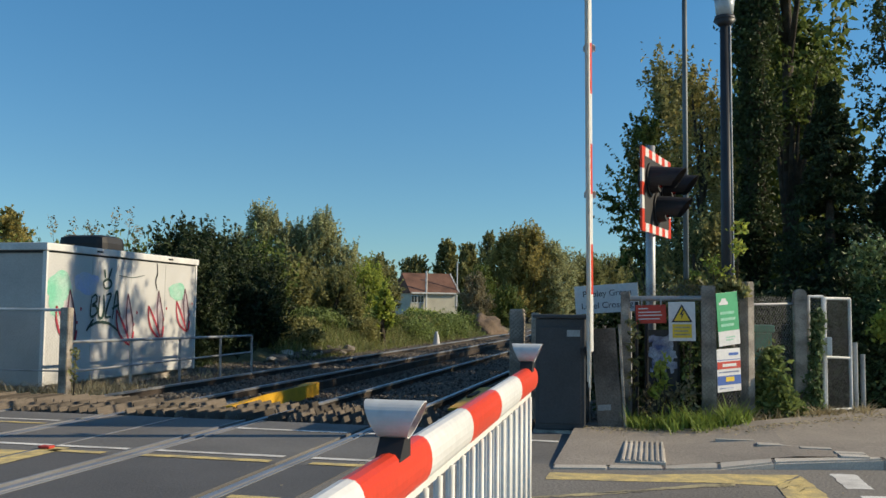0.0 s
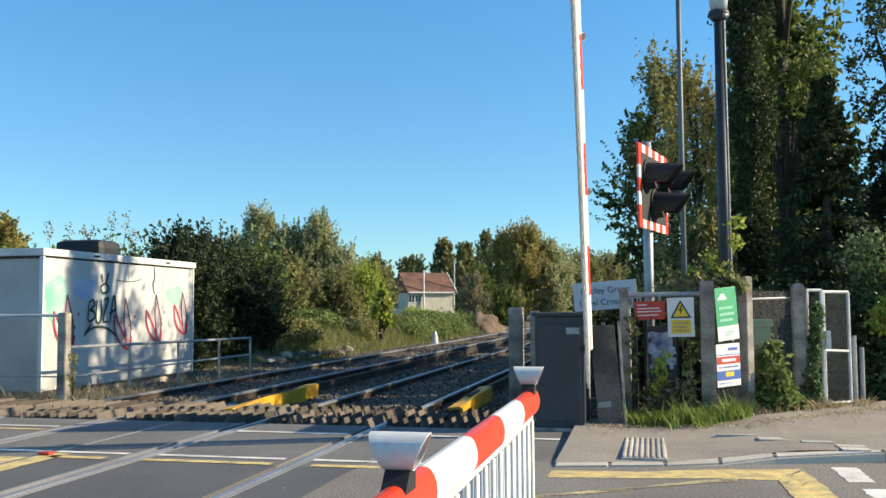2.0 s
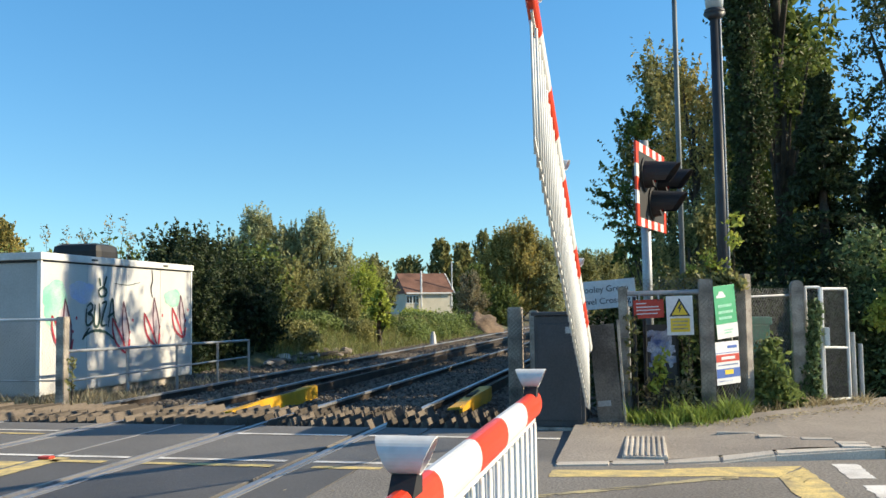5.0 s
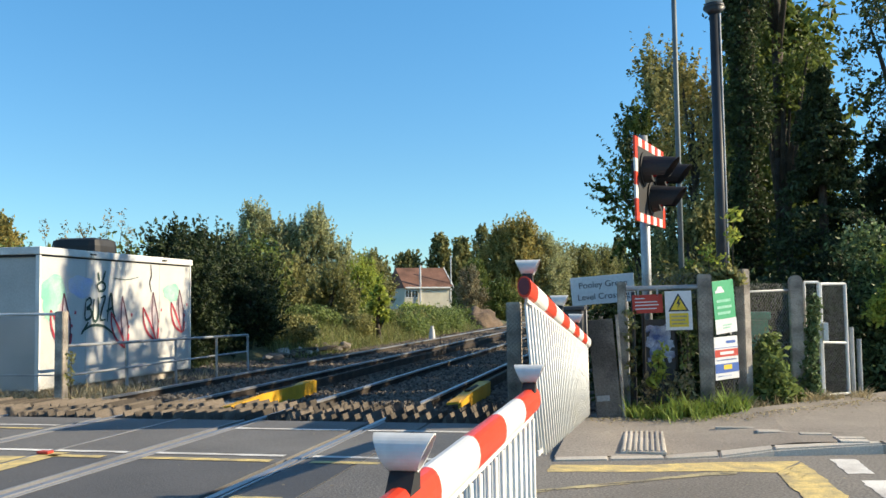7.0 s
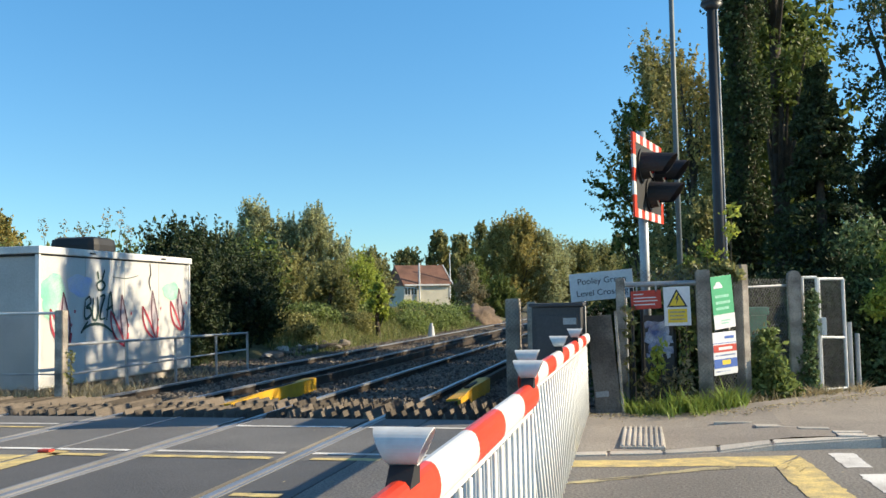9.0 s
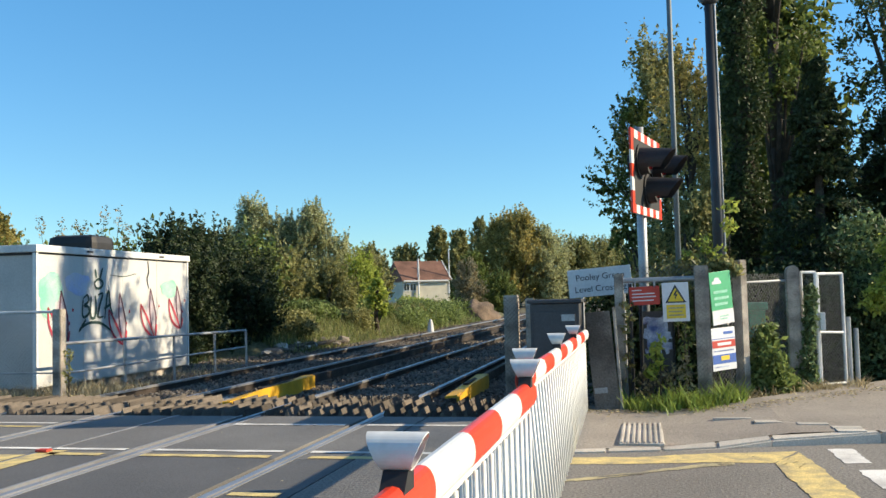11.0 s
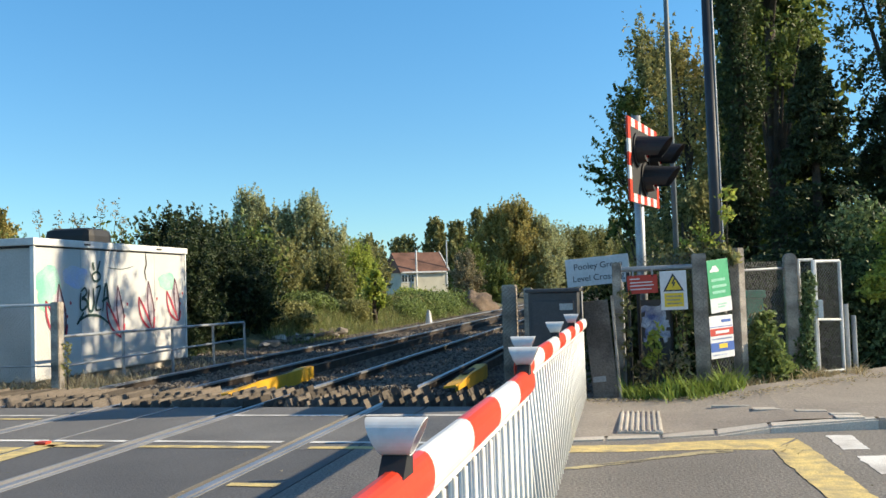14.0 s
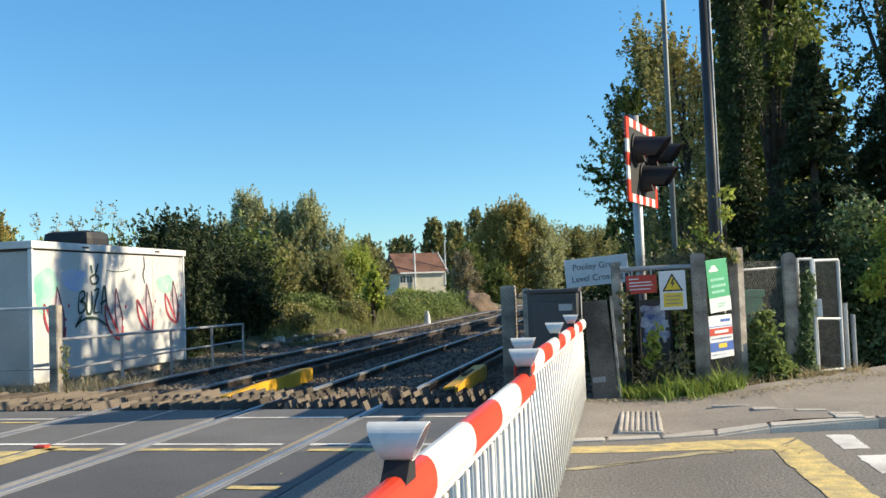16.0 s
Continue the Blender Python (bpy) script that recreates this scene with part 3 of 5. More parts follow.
def build_rails():
    for x in (0.0, -1.505, -3.39, -4.895):
        bm = bmesh.new()
        rail_profile(bm, x, -40, 190)
        tagged(part("running_rail", bm, [M["rail_top"], M["rail_side"]]), "steel running rail with a polished head on sleepers", "rail", "running rails")
    for x, y0 in ((-2.45, 10.6), (0.45, 11.2)):
        bm = bmesh.new()
        prism(bm, [(x - 0.04, -0.06), (x - 0.04, 0.075), (x + 0.04, 0.075), (x + 0.04, -0.06)], "y", y0, 190, 0)
        tagged(part("conductor_rail", bm, [M["rail_side"]]), "dark steel conductor rail on insulators", "rail", "conductor rails")
    for i in range(60):
        for cx in (-0.7525, -4.1425):
            y = 10.2 + i * 0.7
            bm = bmesh.new()
            prism(bm, [(y - 0.13, -0.36), (y + 0.13, -0.36), (y + 0.10, -0.172), (y - 0.10, -0.172)], "x", cx - 1.25, cx + 1.25)
            if i == 0 and cx > -1:
                first = part("sleeper", bm, M["sleeper"])
                tagged(first, "weathered concrete sleeper in the ballast", "sleeper", "sleepers")
            else:
                bm.free()
                copy_thing(first, pose(cx + 0.7525, i * 0.7, 0))


def build_ballast():
    # a bumpy bed and loose stones near the crossing
    bm = bmesh.new()
    xs = [-8 + 0.25 * i for i in range(45)]
    ys = [8.2 + 0.25 * i for i in range(60)] + [24 + 3 * i for i in range(56)]
    rows = []
    for y in ys:
        row = []
        for x in xs:
            edge = min(1, max(0, (x + 7.9) / 1.2), ) * min(1, max(0, (2.9 - x) / 1.2))
            z = -0.36 + 0.225 * edge + 0.03 * noise.noise((x * 2.2, y * 2.2, 3)) + 0.012 * noise.noise((x * 9, y * 9, 5))
            row.append(bm.verts.new((x, y, z)))
        rows.append(row)
    for a, b in zip(rows, rows[1:]):
        for i in range(len(xs) - 1):
            bm.faces.new((a[i], a[i + 1], b[i + 1], b[i]))
    structure("ballast_bed", bm, M["ballast"], "brown stone ballast under the railway tracks", True, "stuff", "ballast")
    n = 42000
    y = 9.6 + 34 * RNG.random(n) ** 1.8
    x = RNG.uniform(-7.6, 2.4, n)
    keep = np.min([abs(x - q) for q in (0.0, -1.505, -3.39, -4.895)], axis=0) > 0.06
    x, y = x[keep], y[keep]
    n = len(x)
    z = np.full(n, -0.130) + RNG.uniform(-0.02, 0.02, n)
    oct_v = np.array([(1, 0, 0), (-1, 0, 0), (0, 1, 0), (0, -1, 0), (0, 0, 0.8), (0, 0, -0.8)])
    oct_f = np.array([(0, 2, 4), (2, 1, 4), (1, 3, 4), (3, 0, 4), (2, 0, 5), (1, 2, 5), (3, 1, 5), (0, 3, 5)])
    size = RNG.uniform(0.02, 0.045, n)
    v = oct_v[None] * size[:, None, None] * RNG.uniform(0.6, 1.3, (n, 6, 1)) + np.stack([x, y, z], 1)[:, None]
    f = (oct_f[None] + 6 * np.arange(n)[:, None, None]).reshape(-1, 3)
    tagged(raw("ballast_stones", v.reshape(-1, 3), f, M["stone"]), "loose brown and grey ballast stones", "ballast", "", "stuff")


def build_arris():
    """Ridged timber guards that keep feet off the line, one ridge after another."""
    grd = thing("trespass_guard", "weathered triangular timber ridges laid across the track", "trespass guard")
    mesh = None
    for i in range(71):
        x = -7.3 + i * 0.132
        if min(abs(x - q) for q in (0.0, -1.505, -3.39, -4.895)) < 0.085:
            continue
        if mesh is None:
            bm = bmesh.new()
            q = [bm.verts.new(p) for p in ((-0.062, 0, -0.12), (0.062, 0, -0.12), (0.062, 0.79, -0.12), (-0.062, 0.79, -0.12), (0, 0.015, 0.062), (0, 0.775, 0.062))]
            for f in ((0, 1, 4), (1, 2, 5, 4), (2, 3, 5), (3, 0, 4, 5), (3, 2, 1, 0)):
                bm.faces.new([q[k] for k in f])
            bmesh.ops.bevel(bm, geom=bm.edges[:], offset=0.002, segments=1, affect="EDGES")
            mesh = mesh_of("ridge", bm, M["arris"])
        for y in (8.25, 9.07):
            if y > 9 and min(abs(x - q) for q in (-2.42, 0.47)) < 0.16:
                continue
            ob = new("ridge", mesh)
            ob.parent = grd
            ob.matrix_local = pose(x, y + RNG.uniform(-0.02, 0.02), RNG.uniform(-0.02, 0.01), 0, RNG.uniform(-3, 3), RNG.uniform(-0.8, 0.8))
    part("bearer", cube(-6.7, 1.9, 8.5, 8.65, -0.3, -0.16), M["arris"], grd)
    part("bearer", cube(-6.7, 1.9, 9.4, 9.55, -0.3, -0.16), M["arris"], grd)


def build_guard_boards():
    for x, y0, y1 in ((-2.42, 9.35, 12.5), (0.47, 10.1, 12.5)):
        g = thing("guard_board", "yellow painted guard board beside the conductor rail end", "guard board", "yellow guard boards")
        bm = bmesh.new()
        prism(bm, [(y0, -0.12), (y1, -0.14), (y1, 0.09), (y0 + 0.9, 0.075), (y0, 0.0)], "x", x + 0.07, x + 0.10)
        part("board", bm, M["yellow"], g)
        bm = bmesh.new()
        v = [bm.verts.new(p) for p in ((x - 0.10, y0 + 0.05, 0.0), (x + 0.068, y0 + 0.05, 0.02), (x + 0.068, y1, 0.10), (x - 0.10, y1, 0.085), (x - 0.10, y0 + 0.05, -0.03), (x + 0.068, y0 + 0.05, -0.01), (x + 0.068, y1, 0.07), (x - 0.10, y1, 0.055))]
        for q in ((0, 1, 2, 3), (7, 6, 5, 4), (0, 4, 5, 1), (1, 5, 6, 2), (2, 6, 7, 3), (3, 7, 4, 0)):
            bm.faces.new([v[i] for i in q])
        bmesh.ops.recalc_face_normals(bm, faces=bm.faces[:])
        part("plank", bm, M["yellow"], g)
        for k in range(3):
            part("foot", cube(x - 0.05, x + 0.05, y0 + 0.3 + k * 0.9, y0 + 0.4 + k * 0.9, -0.3, -0.06), M["arris"], g)
    slab = thing("cable_cover", "pale concrete cable cover lying on the ballast", "cable cover")
    part("slab", cube(-3.2, -2.75, 10.2, 11.1, -0.19, -0.10, bevel=0.01, m=pose(0, 0, 0, 0, 0, 0)), M["slab"], slab)


# ---- barriers ----
def boom_profile():
    return [(0.036 * math.copysign(abs(math.cos(a)) ** 0.8, math.cos(a)), 0.055 * math.sin(a)) for a in [2 * math.pi * i / 20 for i in range(20)]]


def lamp_cowl(parent, y, z=0.052):
    """A flared white cowl round a red boom lamp on a black bracket; the lamp faces the road."""
    lamp = new("boom_lamp")
    lamp.parent = parent
    lamp.matrix_local = pose(0, y, z)
    lamp.empty_display_size = 0.05
    wedge = bmesh.new()
    prism(wedge, [(-0.062, -0.014), (0.026, -0.014), (0.024, 0.030), (-0.022, 0.030)], "x", -0.027, 0.027)
    part("bracket", wedge, M["black"], lamp)
    # round open-ended hood along x, both mouths slanting outwards at the top
    bm = bmesh.new()
    n, rad = 32, 0.040
    ring = []
    for side in (-1, 1):
        for r in (rad, rad * 0.93):
            row = []
            for i in range(n):
                a = 2 * math.pi * i / n
                u, w = r * math.cos(a), r * math.sin(a)
                row.append(bm.verts.new((side * (0.0475 + 0.0180 * math.sin(a)), u, 0.026 + rad + w)))
            ring.append(row)
    for i in range(n):
        j = (i + 1) % n
        bm.faces.new((ring[0][i], ring[0][j], ring[2][j], ring[2][i]))
        bm.faces.new((ring[1][j], ring[1][i], ring[3][i], ring[3][j]))
        bm.faces.new((ring[0][j], ring[0][i], ring[1][i], ring[1][j]))
        bm.faces.new((ring[2][i], ring[2][j], ring[3][j], ring[3][i]))
    bmesh.ops.recalc_face_normals(bm, faces=bm.faces[:])
    part("cowl", bm, M["cowl"], lamp)
    part("lens", rod((-0.02, 0, 0.066), (0.02, 0, 0.066), 0.034, 0.034, 16), M["lens"], lamp, "dark red lens")
    return lamp


def boom(name, label, stripe, first, first_red, count, tip, lamps, skirt0, skirt1, pick_len, m, grow=0.0):
    """A boom along local -y or +y from its pivot at the origin; the pickets hang from it on pins."""
    b = thing(name, label, "barrier", "crossing barriers", m)
    s = first
    edges = [0.0]
    while s < tip - 0.02:
        edges.append(s)
        s += stripe
    edges.append(tip)
    is_red = not first_red
    for a, c in zip(edges, edges[1:]):
        bm = bmesh.new()
        prism(bm, boom_profile(), "y", a, c)
        part("band", bm, M["boom_red"] if is_red else M["boom_white"], b, "red band" if is_red else "white band")
        is_red = not is_red
    bm = bmesh.new()
    prism(bm, [(u * 0.8, w * 0.8) for u, w in boom_profile()], "y", tip, tip + 0.012)
    part("end_cap", bm, M["lens"], b, "dark red end cap")
    for y in lamps:
        lamp_cowl(b, y)
    bm = bmesh.new()
    box(bm, -0.008, 0.008, skirt0, skirt1, -0.076, -0.052)
    part("top_rail", bm, M["picket"], b)
    pickets = []
    y = skirt0
    me = None
    while y <= skirt1 + 1e-6:
        if me is None:
            bm = bmesh.new()
            prism(bm, [(0.0085 * math.cos(a), 0.0105 * math.sin(a)) for a in [math.pi * i / 4 for i in range(8)]], "z", -pick_len, 0.0)
            me = mesh_of("picket", bm, M["picket"], True)
        p = new("picket", me)
        p.parent = b
        p.matrix_local = pose(0.012 if len(pickets) % 2 else -0.012, y, -0.072)
        p.scale.z = 1 + grow * y / pick_len
        pickets.append((p, 0.012 if len(pickets) % 2 else -0.012, y))
        y += 0.072
    bm = bmesh.new()
    box(bm, -0.005, 0.005, skirt0 - 0.01, skirt1 + 0.01, -0.012, 0.012)
    low = part("bottom_rail", bm, M["picket"], b)
    low.location = (0, 0, -0.072 - pick_len + 0.02)
    return b, pickets, low, 0.02 - pick_len, grow


FAR_PIVOT = (2.375, 8.0, 0.885)
NEAR_PIVOT = (2.48, -2.9, 0.885)


def build_barriers():
    # far boom reaches towards -y: turned half round about z
    far = boom("barrier_boom", "red and white barrier boom with hanging white skirt, coming down", 0.525, 0.6, True, 9, 5.12, (1.65, 3.2, 4.98), 0.30, 5.05, 0.67, pose(*FAR_PIVOT, 0, 0, 180), grow=0.025)
    near = boom("barrier_boom", "red and white barrier boom with white skirt, lowered across road", 0.50, 0.20, False, 11, 5.20, (3.01, 5.11), 1.0, 5.18, 0.70, pose(*NEAR_PIVOT))
    # machine cabinet of the far barrier
    c = thing("barrier_machine", "dark grey steel barrier machine cabinet beside footway", "cabinet")
    part("body", cube(1.78, 2.31, 8.15, 8.85, 0.03, 1.22, bevel=0.012), M["machine"], c)
    part("lid", cube(1.75, 2.34, 8.12, 8.88, 1.223, 1.262, bevel=0.012), M["machine"], c)
    part("door", cube(1.82, 2.27, 8.135, 8.149, 0.10, 1.13, bevel=0.004), M["machine"], c)
    part("plate", cube(2.12, 2.26, 8.128, 8.134, 1.03, 1.10), M["galv"], c, "pale rating plate")
    part("plinth", cube(1.76, 2.33, 8.12, 8.88, -0.2, 0.028), M["concrete"], c)
    part("pivot_shaft", rod((2.312, 8.3, 0.885), (2.37, 8.0, 0.885), 0.05), M["black"], c)
    # machine of the near barrier, beside the camera
    c = thing("barrier_machine", "grey steel barrier machine of the near boom", "cabinet")
    part("body", cube(1.6, 2.3, -3.6, -3.0, 0.0, 1.1, bevel=0.012), M["machine"], c)
    part("lid", cube(1.57, 2.33, -3.63, -2.97, 1.103, 1.14, bevel=0.012), M["machine"], c)
    part("pivot_shaft", rod((2.3, -3.05, 0.885), (2.48, -2.9, 0.885), 0.05), M["black"], c)
    return far, near


# rows of seconds and degrees of the booms above level
FAR_ANGLES = [(0, 85), (0.5, 84), (1, 82), (1.5, 78), (2, 71.5), (2.5, 63.8), (3, 55.5), (3.5, 47.8), (4, 40.8), (4.6, 31.6), (5.2, 23.2), (5.8, 15.6), (6.3, 9.8), (6.6, 8.0), (7, 5.7), (7.3, 3.9), (7.6, 2.1), (7.9, 0.8), (8.2, 0.0), (16, 0)]
NEAR_ANGLES = [(0, 1.3), (0.2, 0.45), (0.4, -0.1), (0.6, 0.2), (1, 0.19), (1.5, 0.22), (2, 0.14), (2.5, 0), (16, 0)]


# rows of seconds and degrees by which the whole skirt, and besides its tip, swings sideways
FAR_LEAN = [(0, -4, -2), (3, -2.5, -1.5), (4, -1.2, -0.5), (6.3, 0, 4), (8.2, 0, 4.5), (16, 0, 4.5)]
NEAR_LEAN = [(0, 0, 0), (16, 0, 0)]


def key_barrier(b, angles, lean, pivot, turn):
    ob, pickets, low, drop, grow = b
    def sway(t, k):
        return float(np.interp(t, [q[0] for q in lean], [q[k] for q in lean]))
    walk(ob, [(t, pose(*pivot, 0, 0, turn) @ pose(0, 0, 0, a)) for t, a in angles])
    for p, x, y in pickets:
        walk(p, [(t, pose(x, y, -0.072, -a, sway(t, 1) + sway(t, 2) * y / 5.1)) for t, a in angles])
    rows = []
    for t, a in angles:
        q = radians(a)
        side = -drop * math.cos(q) * math.sin(radians(sway(t, 2))) / 5.1
        dip = math.atan2(grow * math.cos(q), 1 - grow * math.sin(q))
        rows.append((t, pose(drop * math.cos(q) * math.sin(radians(sway(t, 1))), drop * math.sin(q), -0.072 + drop * math.cos(q), -math.degrees(dip), 0, math.degrees(math.atan(side)))))
    walk(low, rows)


def motions():
    key_barrier(FAR, FAR_ANGLES, FAR_LEAN, FAR_PIVOT, 180)
    key_barrier(NEAR, NEAR_ANGLES, NEAR_LEAN, NEAR_PIVOT, 0)


# ---- fences, wires ----
def wires(name, p0, p1, z0, z1, pitch, parent, r=0.0022):
    """Diamond chain-link between two points on plan, one joined mesh of slanted wires."""
    p0, p1 = Vector((*p0, 0)), Vector((*p1, 0))
    L, h = (p1 - p0).length, z1 - z0
    u = (p1 - p0).normalized()
    nrm = Vector((-u.y, u.x, 0))
    verts, faces = [], []

    def bar(a, b):
        pa, pb = p0 + u * a[0] + Vector((0, 0, z0 + a[1])), p0 + u * b[0] + Vector((0, 0, z0 + b[1]))
        side = (pb - pa).normalized().cross(nrm) * r
        k = len(verts)
        for p in (pa, pb):
            verts.extend([tuple(p + side), tuple(p - side * 0.5 + nrm * r), tuple(p - side * 0.5 - nrm * r)])
        faces.extend([(k, k + 1, k + 4, k + 3), (k + 1, k + 2, k + 5, k + 4), (k + 2, k, k + 3, k + 5)])
    c = -h
    while c < L:
        for s in (0, 1):
            a, b = (c, 0.0), (c + h, h)
            lo, hi = max(0, -c), min(h, L - c)
            if hi > lo:
                q0, q1 = (c + lo, lo), (c + hi, hi)
                if s:
                    q0, q1 = (L - q0[0], q0[1]), (L - q1[0], q1[1])
                bar(q0, q1)
        c += pitch
    return raw(name, verts, faces, M["mesh_wire"], parent)


def concrete_post(label, x, y, h, w=0.14, d=0.14, z0=-0.2, round_top=False, rz=0.0, category="fence post"):
    bm = bmesh.new()
    if round_top:
        pts = [(-w / 2, z0), (w / 2, z0)] + [(w / 2 * math.cos(a), h - w / 2 + w / 2 * math.sin(a)) for a in [math.pi * i / 8 for i in range(9)]]
        prism(bm, pts, "y", -d / 2, d / 2)
    else:
        box(bm, -w / 2, w / 2, -d / 2, d / 2, z0, h)
    bmesh.ops.bevel(bm, geom=bm.edges[:], offset=0.01, segments=2, affect="EDGES")
    ob = part("fence_post", bm, M["concrete"])
    ob.matrix_world = pose(x, y, 0, 0, 0, rz)
    return tagged(ob, label, category, "fence posts")


def build_fences():
    P = "weathered square concrete fence post beside footway"
    concrete_post(P, 2.72, 8.75, 1.53, 0.10, 0.12)
    concrete_post("broad concrete corner post wrapped in chain-link", 3.62, 8.75, 1.60, 0.15, 0.15)
    concrete_post("tall concrete fence post carrying signs", 4.07, 9.2, 1.66, 0.11, 0.13, rz=40)
    concrete_post("round-topped concrete gate post covered with ivy", 4.76, 10.0, 1.60, 0.15, 0.16, round_top=True)
    concrete_post("broken concrete post with wire netting beside track", 1.43, 9.2, 1.32, 0.17, 0.15)
    concrete_post("pale concrete post beside the machine cabinet", 1.66, 9.15, 1.28, 0.10, 0.1)
    concrete_post("pale square concrete post at the track edge", -5.5, 10.3, 1.28, 0.14, 0.14)
    f = thing("chain_link_fence", "grey chain-link fence with steel top rail and signs", "fence", "", None)
    part("top_rail", rod((2.77, 8.73, 1.45), (3.56, 8.73, 1.46), 0.028), M["galv"], f)
    wires("netting", (3.64, 8.66), (4.07, 9.12), 0.05, 1.52, 0.052, f)
    wires("netting", (3.54, 8.665), (3.70, 8.665), 0.05, 1.55, 0.052, f)
    wires("netting", (4.10, 9.25), (4.70, 10.0), 0.05, 1.50, 0.055, f)
    wires("netting", (2.9, 8.95), (3.56, 8.95), 1.30, 1.62, 0.055, f)
    part("rail", rod((4.10, 9.27, 1.40), (4.70, 10.0, 1.42), 0.015), M["galv"], f)
    for x, y, h in ((2.84, 8.98, 1.42), (2.95, 9.02, 1.38), (3.30, 8.95, 1.40), (3.42, 8.92, 1.3)):
        part("upright", rod((x, y, -0.2), (x, y, h), 0.022), M["lamp_dark"], f)
    n = thing("wire_netting", "wire netting wrapped round the broken concrete post", "netting")
    wires("netting", (1.34, 9.10), (1.56, 9.10), 0.15, 1.30, 0.05, n, 0.003)
    g = thing("chain_link_gate", "pale painted steel gate with chain-link infill, shut", "gate")
    for a, b, z0, z1 in (((4.86, 10.02), (5.04, 10.10), 0.12, 1.51), ((5.06, 10.11), (5.40, 10.40), 0.14, 1.49)):
        for q in (a, b):
            part("stile", rod((*q, z0), (*q, z1), 0.021), M["pale_metal"], g)
        for z in (z0, z1):
            part("rail", rod((*a, z), (*b, z), 0.018), M["pale_metal"], g)
        wires("netting", a, b, z0, z1, 0.048, g)
    part("rail", rod((5.06, 10.11, 0.78), (5.40, 10.40, 0.76), 0.016), M["pale_metal"], g)
    part("lock", cube(5.07, 5.13, 10.05, 10.10, 0.80, 1.02, bevel=0.008), M["pale_metal"], g, "pale steel lock box")
    part("closing_post", rod((5.47, 10.48, -0.1), (5.47, 10.48, 0.95), 0.03), M["galv"], g)
    part("closing_post", rod((5.58, 10.6, -0.1), (5.58, 10.6, 0.8), 0.03), M["galv"], g)
    # left side of the line
    f = thing("chain_link_fence", "chain-link fence with pale top rail before the cabin", "fence")
    part("top_rail", rod((-5.56, 10.3, 1.24), (-13, 10.3, 1.24), 0.022), M["pale_metal"], f)
    part("bottom_rail", rod((-5.56, 10.3, 0.33), (-13, 10.3, 0.33), 0.012), M["galv"], f)
    wires("netting", (-13, 10.3), (-5.56, 10.3), 0.02, 1.24, 0.06, f, 0.0012)
    for x in (-8.2, -11.0):
        part("upright", cube(x - 0.05, x + 0.05, 10.31, 10.41, -0.3, 1.28), M["concrete"], f)
    h = thing("handrail", "pale galvanised two-bar handrail beside the cabin", "handrail")
    part("top_rail", rod((-5.55, 10.3, 0.76), (-5.6, 17.0, 0.69), 0.024), M["galv"], h)
    part("lower_rail", rod((-5.55, 10.3, 0.31), (-5.6, 17.0, 0.33), 0.018), M["galv"], h)
    for y, z in ((12.2, 0.73), (13.85, 0.71), (15.5, 0.70), (17.0, 0.69)):
        part("upright", rod((-5.58, y, -0.3), (-5.59, y, z), 0.026), M["galv"], h)


# ---- signs and signals ----
def bars(parent, m, x0, x1, rows, h, material, name="text_bar"):
    """Rows of unreadable writing as plain bars on a sign in the xz plane of m."""
    for z, cut in rows:
        bm = bmesh.new()
        box(bm, x0, x0 + (x1 - x0) * cut, -0.0055, -0.0045, z - h / 2, z + h / 2)
        ob = part(name, bm, material, parent)
        ob.matrix_local = m


